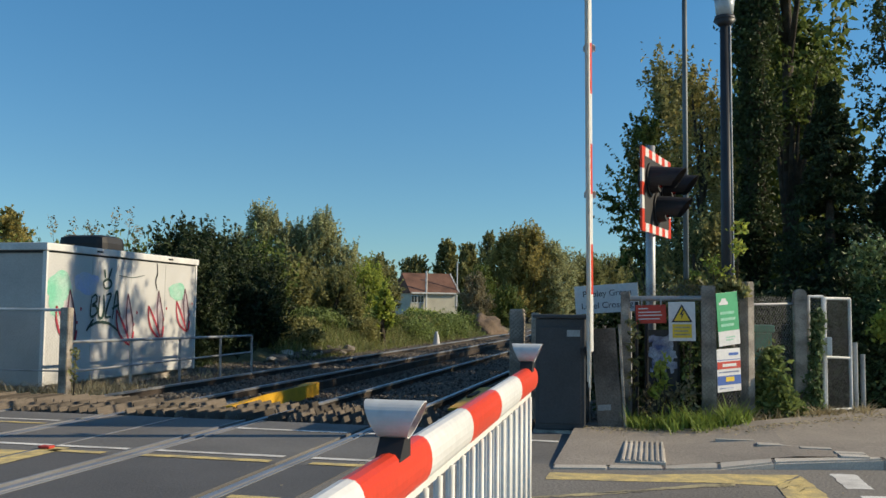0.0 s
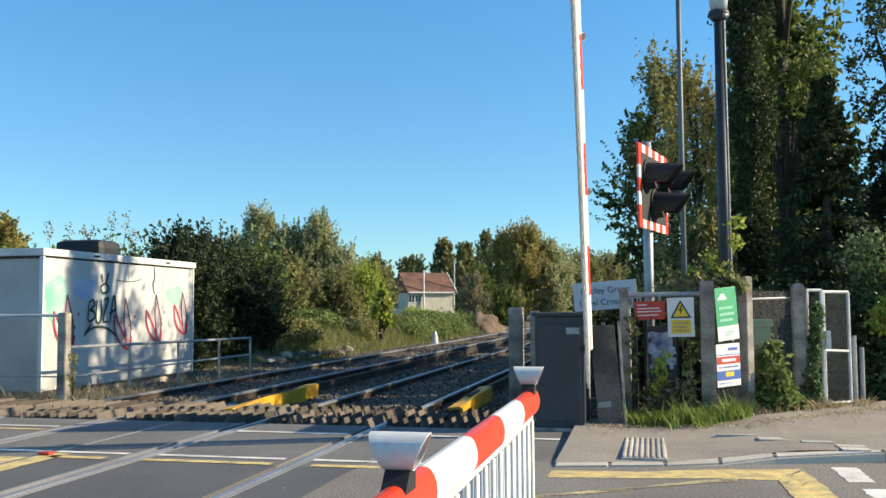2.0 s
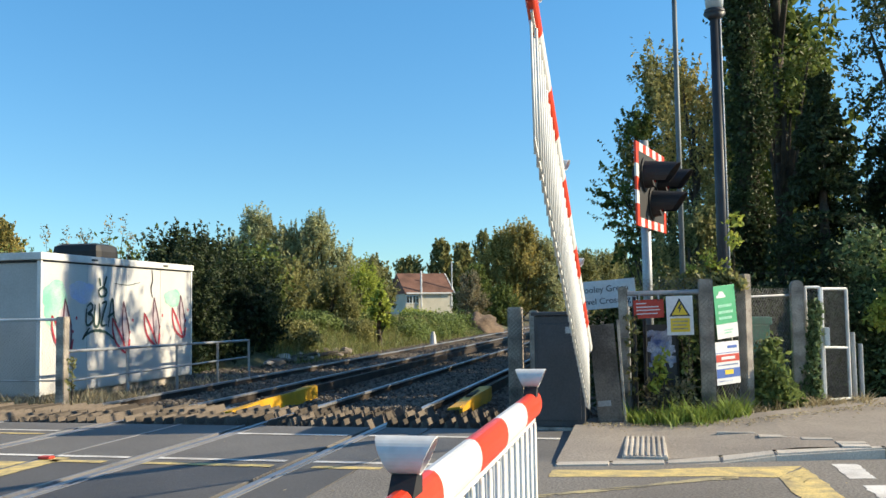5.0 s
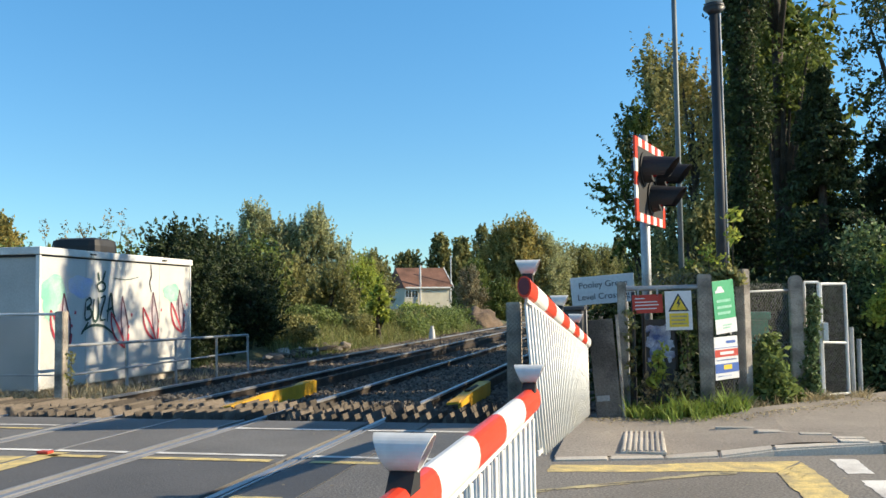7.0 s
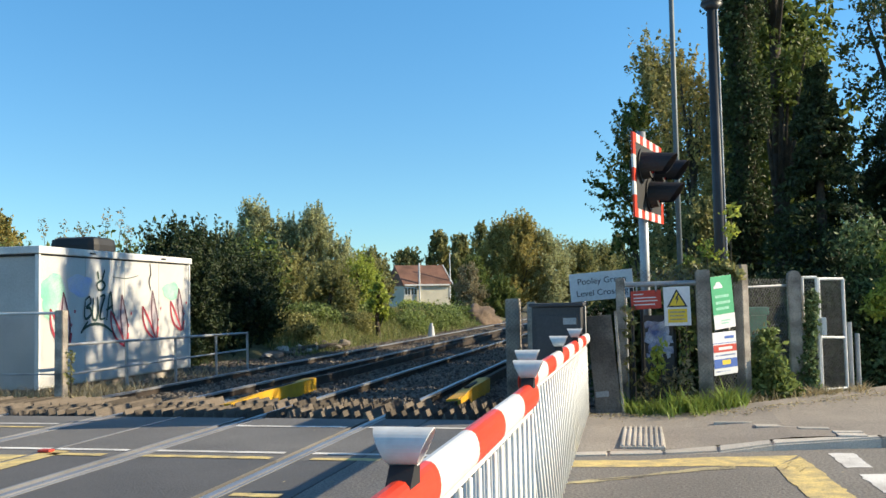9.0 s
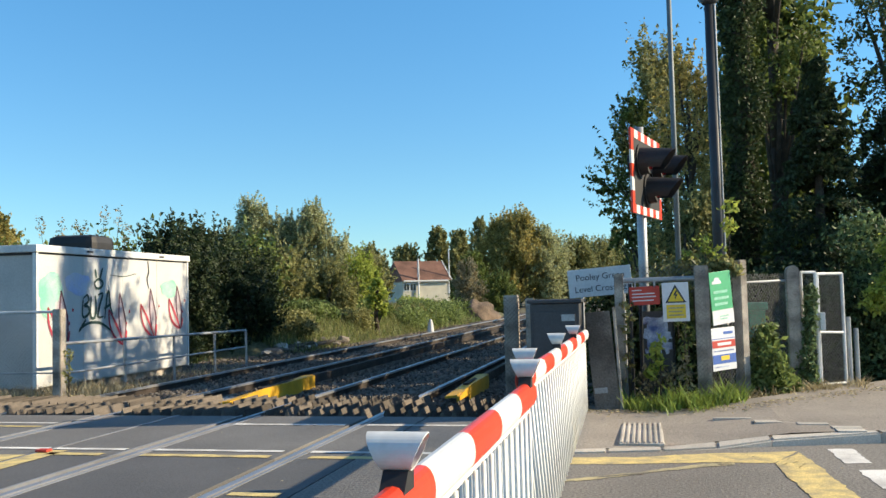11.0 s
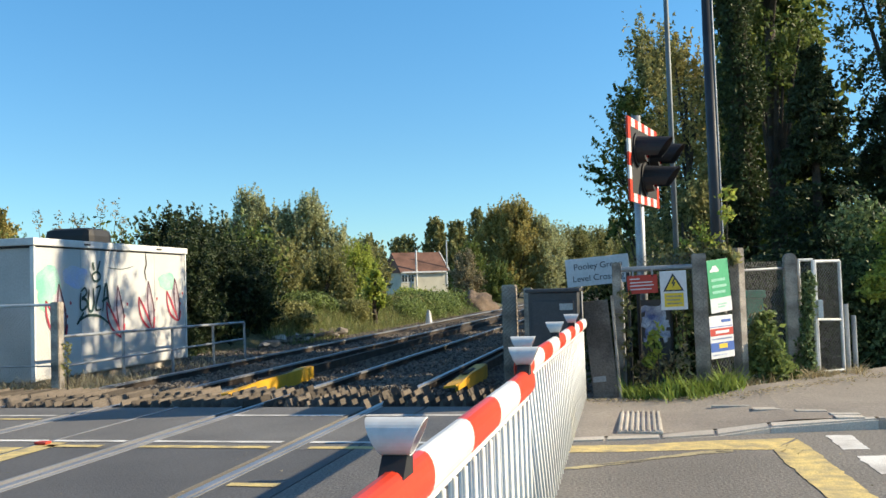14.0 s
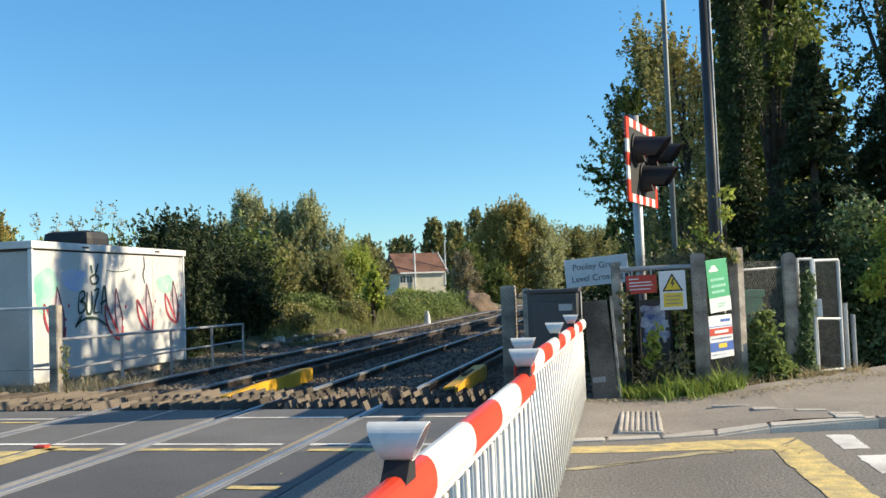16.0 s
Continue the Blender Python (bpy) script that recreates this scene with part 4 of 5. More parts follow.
def build_signs():
    # crossing name board
    m = pose(2.10, 9.6, 1.26, 0, -4.2, 0)
    s = thing("name_board", "white crossing name board with dark lettering", "sign")
    o = part("board", cube(0, 0.77, 0, 0.012, 0, 0.345, bevel=0.003), M["sign_white"], s)
    o.matrix_local = m
    text_mesh("lettering", "Pooley Green", 0.106, M["ink"], m @ pose(0.095, -0.002, 0.205, 90), s)
    text_mesh("lettering", "Level Crossing", 0.106, M["ink"], m @ pose(0.070, -0.002, 0.060, 90), s)
    for x in (2.25, 2.75):
        part("leg", rod((x, 9.64, -0.2), (x, 9.64, 1.5), 0.025), M["galv"], s)
    # red notice
    s = thing("red_notice", "small red warning notice with pale lettering bars", "sign")
    m = pose(2.84, 8.68, 1.17, 0, -2, 0)
    part("board", cube(0, 0.33, 0, 0.008, 0, 0.205, bevel=0.003), M["sign_red"], s).matrix_local = m
    bars(s, m @ pose(0, 0.004, 0), 0.03, 0.30, ((0.165, 0.4), (0.125, 0.9), (0.090, 0.95), (0.050, 0.85)), 0.012, M["sign_white"])
    for x in (2.90, 3.11):
        part("clip", cube(x - 0.01, x + 0.01, 8.68, 8.72, 1.36, 1.47), M["galv"], s)
    # electricity warning
    s = thing("warning_sign", "white and yellow electrical danger sign on fence", "sign")
    m = pose(3.195, 8.63, 0.985, 0, -1, 0)
    part("board", cube(0, 0.285, 0, 0.008, 0, 0.43, bevel=0.003), M["sign_white"], s).matrix_local = m
    bm = bmesh.new()
    prism(bm, [(0.03, 0.205), (0.255, 0.205), (0.1425, 0.405)], "y", -0.004, -0.001)
    part("triangle_border", bm, M["ink"], s).matrix_local = m
    bm = bmesh.new()
    prism(bm, [(0.058, 0.221), (0.227, 0.221), (0.1425, 0.372)], "y", -0.007, -0.0042)
    part("triangle", bm, M["sign_yellow"], s).matrix_local = m
    bm = bmesh.new()
    prism(bm, [(0.150, 0.345), (0.118, 0.285), (0.142, 0.29), (0.130, 0.235), (0.168, 0.305), (0.146, 0.298), (0.165, 0.345)], "y", -0.009, -0.0072)
    part("bolt_symbol", bm, M["ink"], s).matrix_local = m
    part("yellow_panel", cube(0.04, 0.245, -0.004, -0.001, 0.035, 0.185), M["sign_yellow"], s).matrix_local = m
    bars(s, m @ pose(0, -0.001, 0), 0.06, 0.225, ((0.15, 1), (0.11, 0.9), (0.07, 1)), 0.016, M["faded_yellow"])
    # green sign, tilted, on the angled panel
    ang = math.degrees(math.atan2(0.46, 0.43))
    base = pose(3.66, 8.655, 0, 0, 0, ang)
    s = thing("green_notice", "green and white notice with a car symbol, hung askew", "sign")
    m = base @ pose(0.09, -0.012, 0.93, 0, -5, 0)
    part("board", cube(0, 0.36, 0, 0.006, 0, 0.585, bevel=0.002), M["sign_green"], s).matrix_local = m
    part("white_panel", cube(0.0, 0.36, -0.003, -0.0005, 0, 0.16), M["sign_white"], s).matrix_local = m
    bm = bmesh.new()
    prism(bm, [(0.04, 0.45), (0.04, 0.475), (0.07, 0.485), (0.09, 0.52), (0.15, 0.52), (0.175, 0.485), (0.19, 0.475), (0.19, 0.45)], "y", -0.003, -0.0005)
    part("car_symbol", bm, M["sign_white"], s).matrix_local = m
    bars(s, m @ pose(0, 0.002, 0), 0.05, 0.31, ((0.36, 0.9), (0.29, 0.95), (0.225, 0.85)), 0.03, M["g_green"])
    bars(s, m @ pose(0, -0.001, 0), 0.12, 0.27, ((0.09, 1), (0.06, 0.8)), 0.014, M["g_green"])
    s = thing("banded_notice", "white notice with red and blue bands on netting", "sign")
    m = base @ pose(0.06, -0.012, 0.43, 0, -2, 0)
    part("board", cube(0, 0.40, 0, 0.006, 0, 0.47, bevel=0.003), M["sign_white"], s).matrix_local = m
    for n_, k, z0, z1 in (("red_band", "sign_red", 0.25, 0.33), ("blue_band", "sign_blue", 0.075, 0.175), ("blue_line", "sign_blue", 0.345, 0.352)):
        part(n_, cube(0.004, 0.396, -0.003, -0.0005, z0, z1), M[k], s).matrix_local = m
    part("yellow_patch", cube(0.14, 0.28, -0.005, -0.0032, 0.11, 0.16), M["sign_yellow"], s).matrix_local = m
    bars(s, m @ pose(0, 0.0005, 0), 0.09, 0.32, ((0.29, 1),), 0.032, M["sign_white"])
    bars(s, m @ pose(0, 0.002, 0), 0.2, 0.36, ((0.41, 1),), 0.03, M["sign_blue"])
    bars(s, m @ pose(0, 0.002, 0), 0.03, 0.37, ((0.215, 1), (0.04, 0.7)), 0.014, M["poster"])
    # torn poster inside the fence
    s = thing("torn_poster", "torn pale blue and white poster behind fence", "poster")
    bm = bmesh.new()
    nx, nz = 8, 10
    vs = [[bm.verts.new((2.98 + 0.30 * i / nx + RNG.uniform(-0.012, 0.012), 8.86 + RNG.uniform(-0.012, 0.012), 0.62 + 0.42 * j / nz + RNG.uniform(-0.015, 0.015))) for i in range(nx + 1)] for j in range(nz + 1)]
    for j in range(nz):
        for i in range(nx):
            if not ((i in (0, nx - 1) and RNG.random() < 0.4) or (j < 2 and RNG.random() < 0.4)):
                bm.faces.new((vs[j][i], vs[j][i + 1], vs[j + 1][i + 1], vs[j + 1][i]))
    part("sheet", bm, M["poster"], s)
    part("backing", cube(2.97, 3.29, 8.885, 8.9, 0.2, 1.1), M["machine"], s)
    s = thing("leaning_board", "dark weathered board leaning between cabinet and post", "board")
    part("board", cube(-0.135, 0.135, -0.02, 0.02, -0.2, 1.12, bevel=0.006, m=pose(2.575, 8.36, 0, 0, -4.5, 4)), M["old_board"], s)
    part("edge_strip", cube(0.137, 0.165, -0.03, 0.03, -0.2, 1.16, bevel=0.006, m=pose(2.575, 8.36, 0, 0, -3.0, 4)), M["concrete"], s, "pale splintered edge")
    part("plate", cube(-0.12, 0.02, -0.032, -0.024, 0.24, 0.30, m=pose(2.575, 8.36, 0, 0, -4.5, 4)), M["galv"], s)


def build_signal():
    s = thing("crossing_signal", "level crossing road signal with red and white bordered board", "traffic signal")
    part("pole", rod((3.0, 9.42, -0.2), (3.0, 9.42, 3.30), 0.057, 0.057, 16), M["galv"], s, smooth=True)
    # board runs from (2.91, 8.72) to (3.25, 10.05); local x along it, local -y is its face
    ang = math.degrees(math.atan2(1.33, 0.34))
    m = pose(2.91, 8.72, 2.22, 0, 0, ang)
    W, H, B = 1.37, 0.97, 0.10
    part("backboard", cube(B, W - B, 0, 0.02, B, H - B), M["black"], s).matrix_local = m
    def band(n, horizontal, fixed):
        L = W if horizontal else H - 2 * B
        for i in range(n):
            a, b = L * i / n, L * (i + 1) / n
            bm = cube(a, b, -0.002, 0.022, fixed, fixed + B) if horizontal else cube(fixed, fixed + B, -0.002, 0.022, B + a, B + b)
            red = i % 2 == 0
            part("border_red" if red else "border_white", bm, M["boom_red"] if red else M["boom_white"], s).matrix_local = m
    band(9, True, 0)
    band(9, True, H - B)
    band(5, False, 0)
    band(5, False, W - B)
    for cx, cz in ((0.36, 0.62), (1.01, 0.62), (0.685, 0.31)):
        lamp = new("signal_lamp")
        lamp.parent = s
        lamp.matrix_local = m @ pose(cx, 0, cz)
        part("housing", rod((0, 0, 0), (0, -0.12, 0), 0.165, 0.15, 20), M["black"], lamp, smooth=False)
        part("target_ring", rod((0, -0.003, 0), (0, -0.02, 0), 0.20, 0.20, 24), M["black"], lamp)
        part("lens", rod((0, -0.12, 0), (0, -0.13, 0), 0.105, 0.10, 20), M["lens"], lamp)
        # drooping open hood, longer at the top
        verts, faces = [], []
        seg = 20
        for k, (r0, y0) in enumerate(((0.152, -0.10), (0.135, -0.42), (0.128, -0.415), (0.144, -0.10))):
            for i in range(seg + 1):
                a = radians(-35 + 250 * i / seg)
                yy = y0 if k in (0, 3) else y0 + 0.20 * (1 - math.sin(a)) * 0.5
                verts.append((r0 * math.cos(a), yy, r0 * math.sin(a) - (0.02 if k in (1, 2) else 0)))
        for k in range(3):
            for i in range(seg):
                q = k * (seg + 1) + i
                faces.append((q, q + 1, q + seg + 2, q + seg + 1))
        raw("hood", verts, faces, M["black"], lamp)
        part("back_box", rod((0, 0.02, 0), (0, 0.12, 0), 0.13, 0.10, 16), M["black"], lamp)


def build_poles():
    s = thing("street_lamp", "dark tapered street lamp column with lantern head", "street lamp")
    part("column", rod((4.0, 11.0, -0.3), (4.0, 11.0, 5.2), 0.085, 0.065, 16), M["lamp_dark"], s, smooth=True)
    part("base_column", rod((4.0, 11.0, -0.3), (4.0, 11.0, 1.4), 0.11, 0.11, 16), M["lamp_dark"], s, smooth=True)
    bm = bmesh.new()
    tube(bm, (4.0, 11.0, 5.2), (4.0, 11.0, 5.28), 0.07, 0.15, 16)
    tube(bm, (4.0, 11.0, 5.28), (4.0, 11.0, 5.34), 0.15, 0.13, 16)
    part("lantern_base", bm, M["lamp_dark"], s, smooth=True)
    part("lantern", rod((4.0, 11.0, 5.34), (4.0, 11.0, 5.62), 0.11, 0.14, 16), M["lamp_glass"], s, smooth=True)
    part("canopy", rod((4.0, 11.0, 5.62), (4.0, 11.0, 5.75), 0.19, 0.05, 16), M["lamp_dark"], s, smooth=True)
    part("cable_guard", rod((4.085, 10.97, -0.2), (4.066, 10.97, 5.2), 0.014), M["galv"], s)
    s = thing("radio_mast", "thin grey steel mast pole behind the fence", "pole")
    part("pole", rod((3.45, 10.5, -0.3), (3.45, 10.5, 7.0), 0.038, 0.030, 12), M["mast_grey"], s, smooth=True)
    part("collar", rod((3.45, 10.5, 1.5), (3.45, 10.5, 1.6), 0.055), M["galv"], s)
    s = thing("green_cabinet", "small green utility cabinet behind the shrubs", "cabinet")
    part("body", cube(4.24, 4.43, 9.95, 10.2, -0.2, 1.06, bevel=0.01), M["green_box"], s)
    part("lid", cube(4.20, 4.46, 9.91, 10.24, 1.063, 1.16, bevel=0.02), M["green_box"], s)
    s = thing("track_marker", "small white marker post beside the rails", "marker post")
    part("post", rod((-5.5, 34.4, -0.3), (-5.5, 34.4, 0.30), 0.17, 0.10, 12), M["sign_white"], s)
    part("cap", rod((-5.5, 34.4, 0.302), (-5.5, 34.4, 0.42), 0.075, 0.06, 12), M["sign_white"], s)


# ---- equipment cabin with graffiti ----
def ribbon(bm, pts, w, x):
    """A flat brush stroke in the yz plane at x."""
    n = len(pts)
    L, R = [], []
    for i, (y, z) in enumerate(pts):
        a, b = pts[max(0, i - 1)], pts[min(n - 1, i + 1)]
        d = Vector((b[0] - a[0], b[1] - a[1]))
        d = d.normalized() if d.length > 1e-6 else Vector((1, 0))
        k = w * (0.55 + 0.45 * math.sin(math.pi * (i + 0.5) / n))
        L.append(bm.verts.new((x, y - d.y * k, z + d.x * k)))
        R.append(bm.verts.new((x, y + d.y * k, z - d.x * k)))
    for i in range(n - 1):
        bm.faces.new((L[i], R[i], R[i + 1], L[i + 1]))


def curve_pts(ctrl, n=14):
    out = []
    for k in range(len(ctrl) - 1):
        p0, p1, p2, p3 = ctrl[max(0, k - 1)], ctrl[k], ctrl[k + 1], ctrl[min(len(ctrl) - 1, k + 2)]
        for i in range(n):
            t = i / n
            out.append(tuple(0.5 * (2 * p1[j] + (p2[j] - p0[j]) * t + (2 * p0[j] - 5 * p1[j] + 4 * p2[j] - p3[j]) * t * t + (3 * p1[j] - p0[j] - 3 * p2[j] + p3[j]) * t ** 3) for j in (0, 1)))
    return out + [ctrl[-1]]


def build_cabin():
    c = thing("equipment_cabin", "white railway equipment cabin with graffiti on its long side", "cabin")
    part("body", cube(-9.0, -6.44, 11.03, 15.88, 0.02, 2.16), M["cabin_end"], c, "pale grey cabin body")
    for i in range(4):
        a = 11.02 + i * 1.215
        part("side_panel", cube(-6.439, -6.40, a + 0.003, a + 1.212, 0.04, 2.16, bevel=0.004), M["cabin"], c)
    part("corner_post", cube(-6.46, -6.385, 10.985, 11.03, 0.02, 2.18, bevel=0.006), M["trim_white"], c)
    part("corner_post", cube(-6.46, -6.385, 15.88, 15.93, 0.02, 2.18, bevel=0.006), M["trim_white"], c)
    part("roof", cube(-9.06, -6.36, 10.95, 15.96, 2.19, 2.31, bevel=0.015), M["trim_white"], c)
    # solid black strip stands in for the shadow under the roof slab
    part("roof_shadow_gap", cube(-9.02, -6.42, 11.0, 15.9, 2.15, 2.2), M["black"], c, "black strip standing for shadow under roof")
    part("plinth", cube(-8.95, -6.5, 11.08, 15.83, -0.4, 0.03), M["concrete"], c)
    part("door", cube(-8.4, -7.5, 11.005, 11.03, 0.1, 2.0, bevel=0.006), M["cabin_end"], c)
    for y in (12.3, 14.7):
        part("vent", cube(-6.40, -6.345, y, y + 0.16, 2.235, 2.262), M["black"], c)
    bm = bmesh.new()
    ribbon(bm, curve_pts([(14.33, 2.15), (14.36, 1.95), (14.30, 1.8), (14.36, 1.62)]), 0.02, -6.393)
    part("cable", bm, M["black"], c)
    X = -6.392
    def stroke(name, mk, lines, w, dx=0.0):
        bm = bmesh.new()
        for q in lines:
            ribbon(bm, curve_pts(q, 8), w, X + dx)
        part(name, bm, M[mk], c)
    def patch(name, mk, y, z, ry, rz, seed):
        bm = bmesh.new()
        pts = []
        for i in range(28):
            a = 2 * math.pi * i / 28
            k = 0.85 + 0.32 * noise.noise((math.cos(a) * 1.5 + seed, math.sin(a) * 1.5, seed))
            pts.append(bm.verts.new((X - 0.004 + 0.00025 * (seed % 9), y + ry * k * math.cos(a), z + rz * k * math.sin(a))))
        bm.faces.new(pts)
        part(name, bm, M[mk], c)
    patch("green_patch", "g_green", 11.36, 1.60, 0.40, 0.28, 1.0)
    patch("green_patch", "g_green", 11.26, 1.34, 0.22, 0.24, 2.0)
    patch("blue_patch", "g_blue", 12.08, 1.70, 0.42, 0.22, 3.0)
    patch("green_patch", "g_green", 15.15, 1.62, 0.42, 0.19, 4.0)
    # pointed leaf figures in red over faded maroon
    for y, z, s in ((11.62, 1.08, 0.95), (13.35, 1.02, 1.0), (14.42, 1.10, 1.0), (15.45, 1.20, 0.92)):
        bm = bmesh.new()
        pr = [(y - 0.05, z - 0.32 * s), (y - 0.18 * s, z), (y - 0.08 * s, z + 0.34 * s), (y, z + 0.52 * s), (y + 0.13 * s, z + 0.22 * s), (y + 0.18 * s, z - 0.05), (y + 0.12 * s, z - 0.36 * s)]
        bm.faces.new([bm.verts.new((X - 0.001, a, b)) for a, b in pr])
        part("faded_fill", bm, M["g_maroon"], c)
        stroke("dark_outline", "g_plum", [[(y, z + 0.52 * s), (y + 0.10, z + 0.25 * s), (y + 0.19 * s, z - 0.05), (y + 0.15, z - 0.40 * s)], [(y, z + 0.52 * s), (y - 0.04, z + 0.1), (y + 0.05, z - 0.3 * s)]], 0.022, 0.002)
        stroke("red_outline", "g_red", [[(y - 0.36 * s, z + 0.22), (y - 0.34 * s, z - 0.02), (y - 0.22 * s, z - 0.24), (y + 0.02, z - 0.40 * s), (y + 0.14, z - 0.42 * s)], [(y - 0.36 * s, z + 0.22), (y - 0.2 * s, z + 0.04), (y - 0.02, z - 0.2), (y + 0.12, z - 0.42 * s)], [(y + 0.17, z - 0.42 * s), (y + 0.2, z - 0.25), (y + 0.22, z - 0.18)]], 0.027, 0.003)
        for k in range(4):
            patch("red_drip", "g_red", y + 0.22 + 0.05 * k * (-1) ** k, z + 0.05 + 0.11 * k - 0.1, 0.03, 0.035, 5.0 + k + y)
    # black squiggled tag
    stroke("tag_stroke", "g_dark", [
        [(12.22, 1.42), (12.20, 1.18), (12.26, 1.12), (12.40, 1.20), (12.36, 1.30), (12.26, 1.32), (12.38, 1.40), (12.34, 1.50), (12.22, 1.44)],
        [(12.46, 1.48), (12.44, 1.15), (12.54, 1.10), (12.60, 1.25), (12.58, 1.50)],
        [(12.66, 1.50), (12.80, 1.52), (12.70, 1.30), (12.66, 1.12), (12.82, 1.12)],
        [(12.86, 1.08), (12.94, 1.50), (13.00, 1.55), (13.04, 1.28), (13.12, 1.15)], [(12.84, 1.26), (13.06, 1.34)],
        [(12.12, 0.92), (12.40, 1.02), (12.75, 1.0), (13.05, 0.86)], [(12.1, 0.88), (12.3, 1.08)],
        [(12.56, 1.70), (12.62, 1.62), (12.76, 1.64), (12.80, 1.72), (12.70, 1.78), (12.58, 1.74), (12.56, 1.70)],
        [(12.62, 1.80), (12.58, 1.95)], [(12.72, 1.80), (12.80, 1.98)]], 0.026, 0.004)
    stroke("thin_scratch", "g_dark", [[(13.05, 1.86), (13.5, 1.84), (13.9, 1.9)]], 0.008)
    t = thing("dark_tank", "dark rounded tank standing behind the cabin", "tank")
    part("body", cube(-11.0, -9.75, 17.6, 18.6, -0.3, 3.02, bevel=0.2), M["black"], t)
    part("band", cube(-11.03, -9.72, 17.57, 18.63, 2.55, 2.6), M["galv"], t)


def build_house():
    h = thing("house", "cream rendered bungalow with brown tiled roof beyond trees", "house")
    h.matrix_world = pose(-29.2, 150, -0.4, 0, 0, 35)
    w, d = 8.4, 7.6
    part("wall", cube(-w, 0, 0, d, -0.2, 4.5), M["render_wall"], h)
    bm = bmesh.new()
    prism(bm, [(-0.45, 4.42), (-0.45, 4.6), (d / 2, 7.95), (d + 0.45, 4.6), (d + 0.45, 4.42)], "x", -w - 0.25, 0.2)
    part("roof", bm, M["tiles"], h)
    bm = bmesh.new()
    prism(bm, [(-0.5, 4.3), (-0.5, 4.66), (d / 2, 8.05), (d / 2, 7.7)], "x", 0.21, 0.34)
    part("barge_board", bm, M["trim_white"], h)
    part("corner_boards", cube(-0.16, 0.05, -0.08, -0.01, 2.0, 4.4), M["trim_white"], h)
    part("aerial_pole", rod((0.1, 0.2, 4.0), (0.1, 0.2, 9.9), 0.10), M["trim_white"], h)
    part("flue", rod((-5.7, -0.3, 0), (-5.7, -0.3, 8.2), 0.15), M["trim_white"], h)
    for x in (-7.75, -6.6):
        win = part("window", cube(x - 0.56, x + 0.56, -0.06, -0.01, 2.75, 4.15), M["trim_white"], h)
        for q in (-0.26, 0.26):
            part("pane", cube(x + q - 0.2, x + q + 0.2, -0.09, -0.062, 2.9, 4.0), M["glass"], win)
    part("eaves_board", cube(-w, 0, -0.5, -0.46, 4.35, 4.6), M["trim_white"], h)


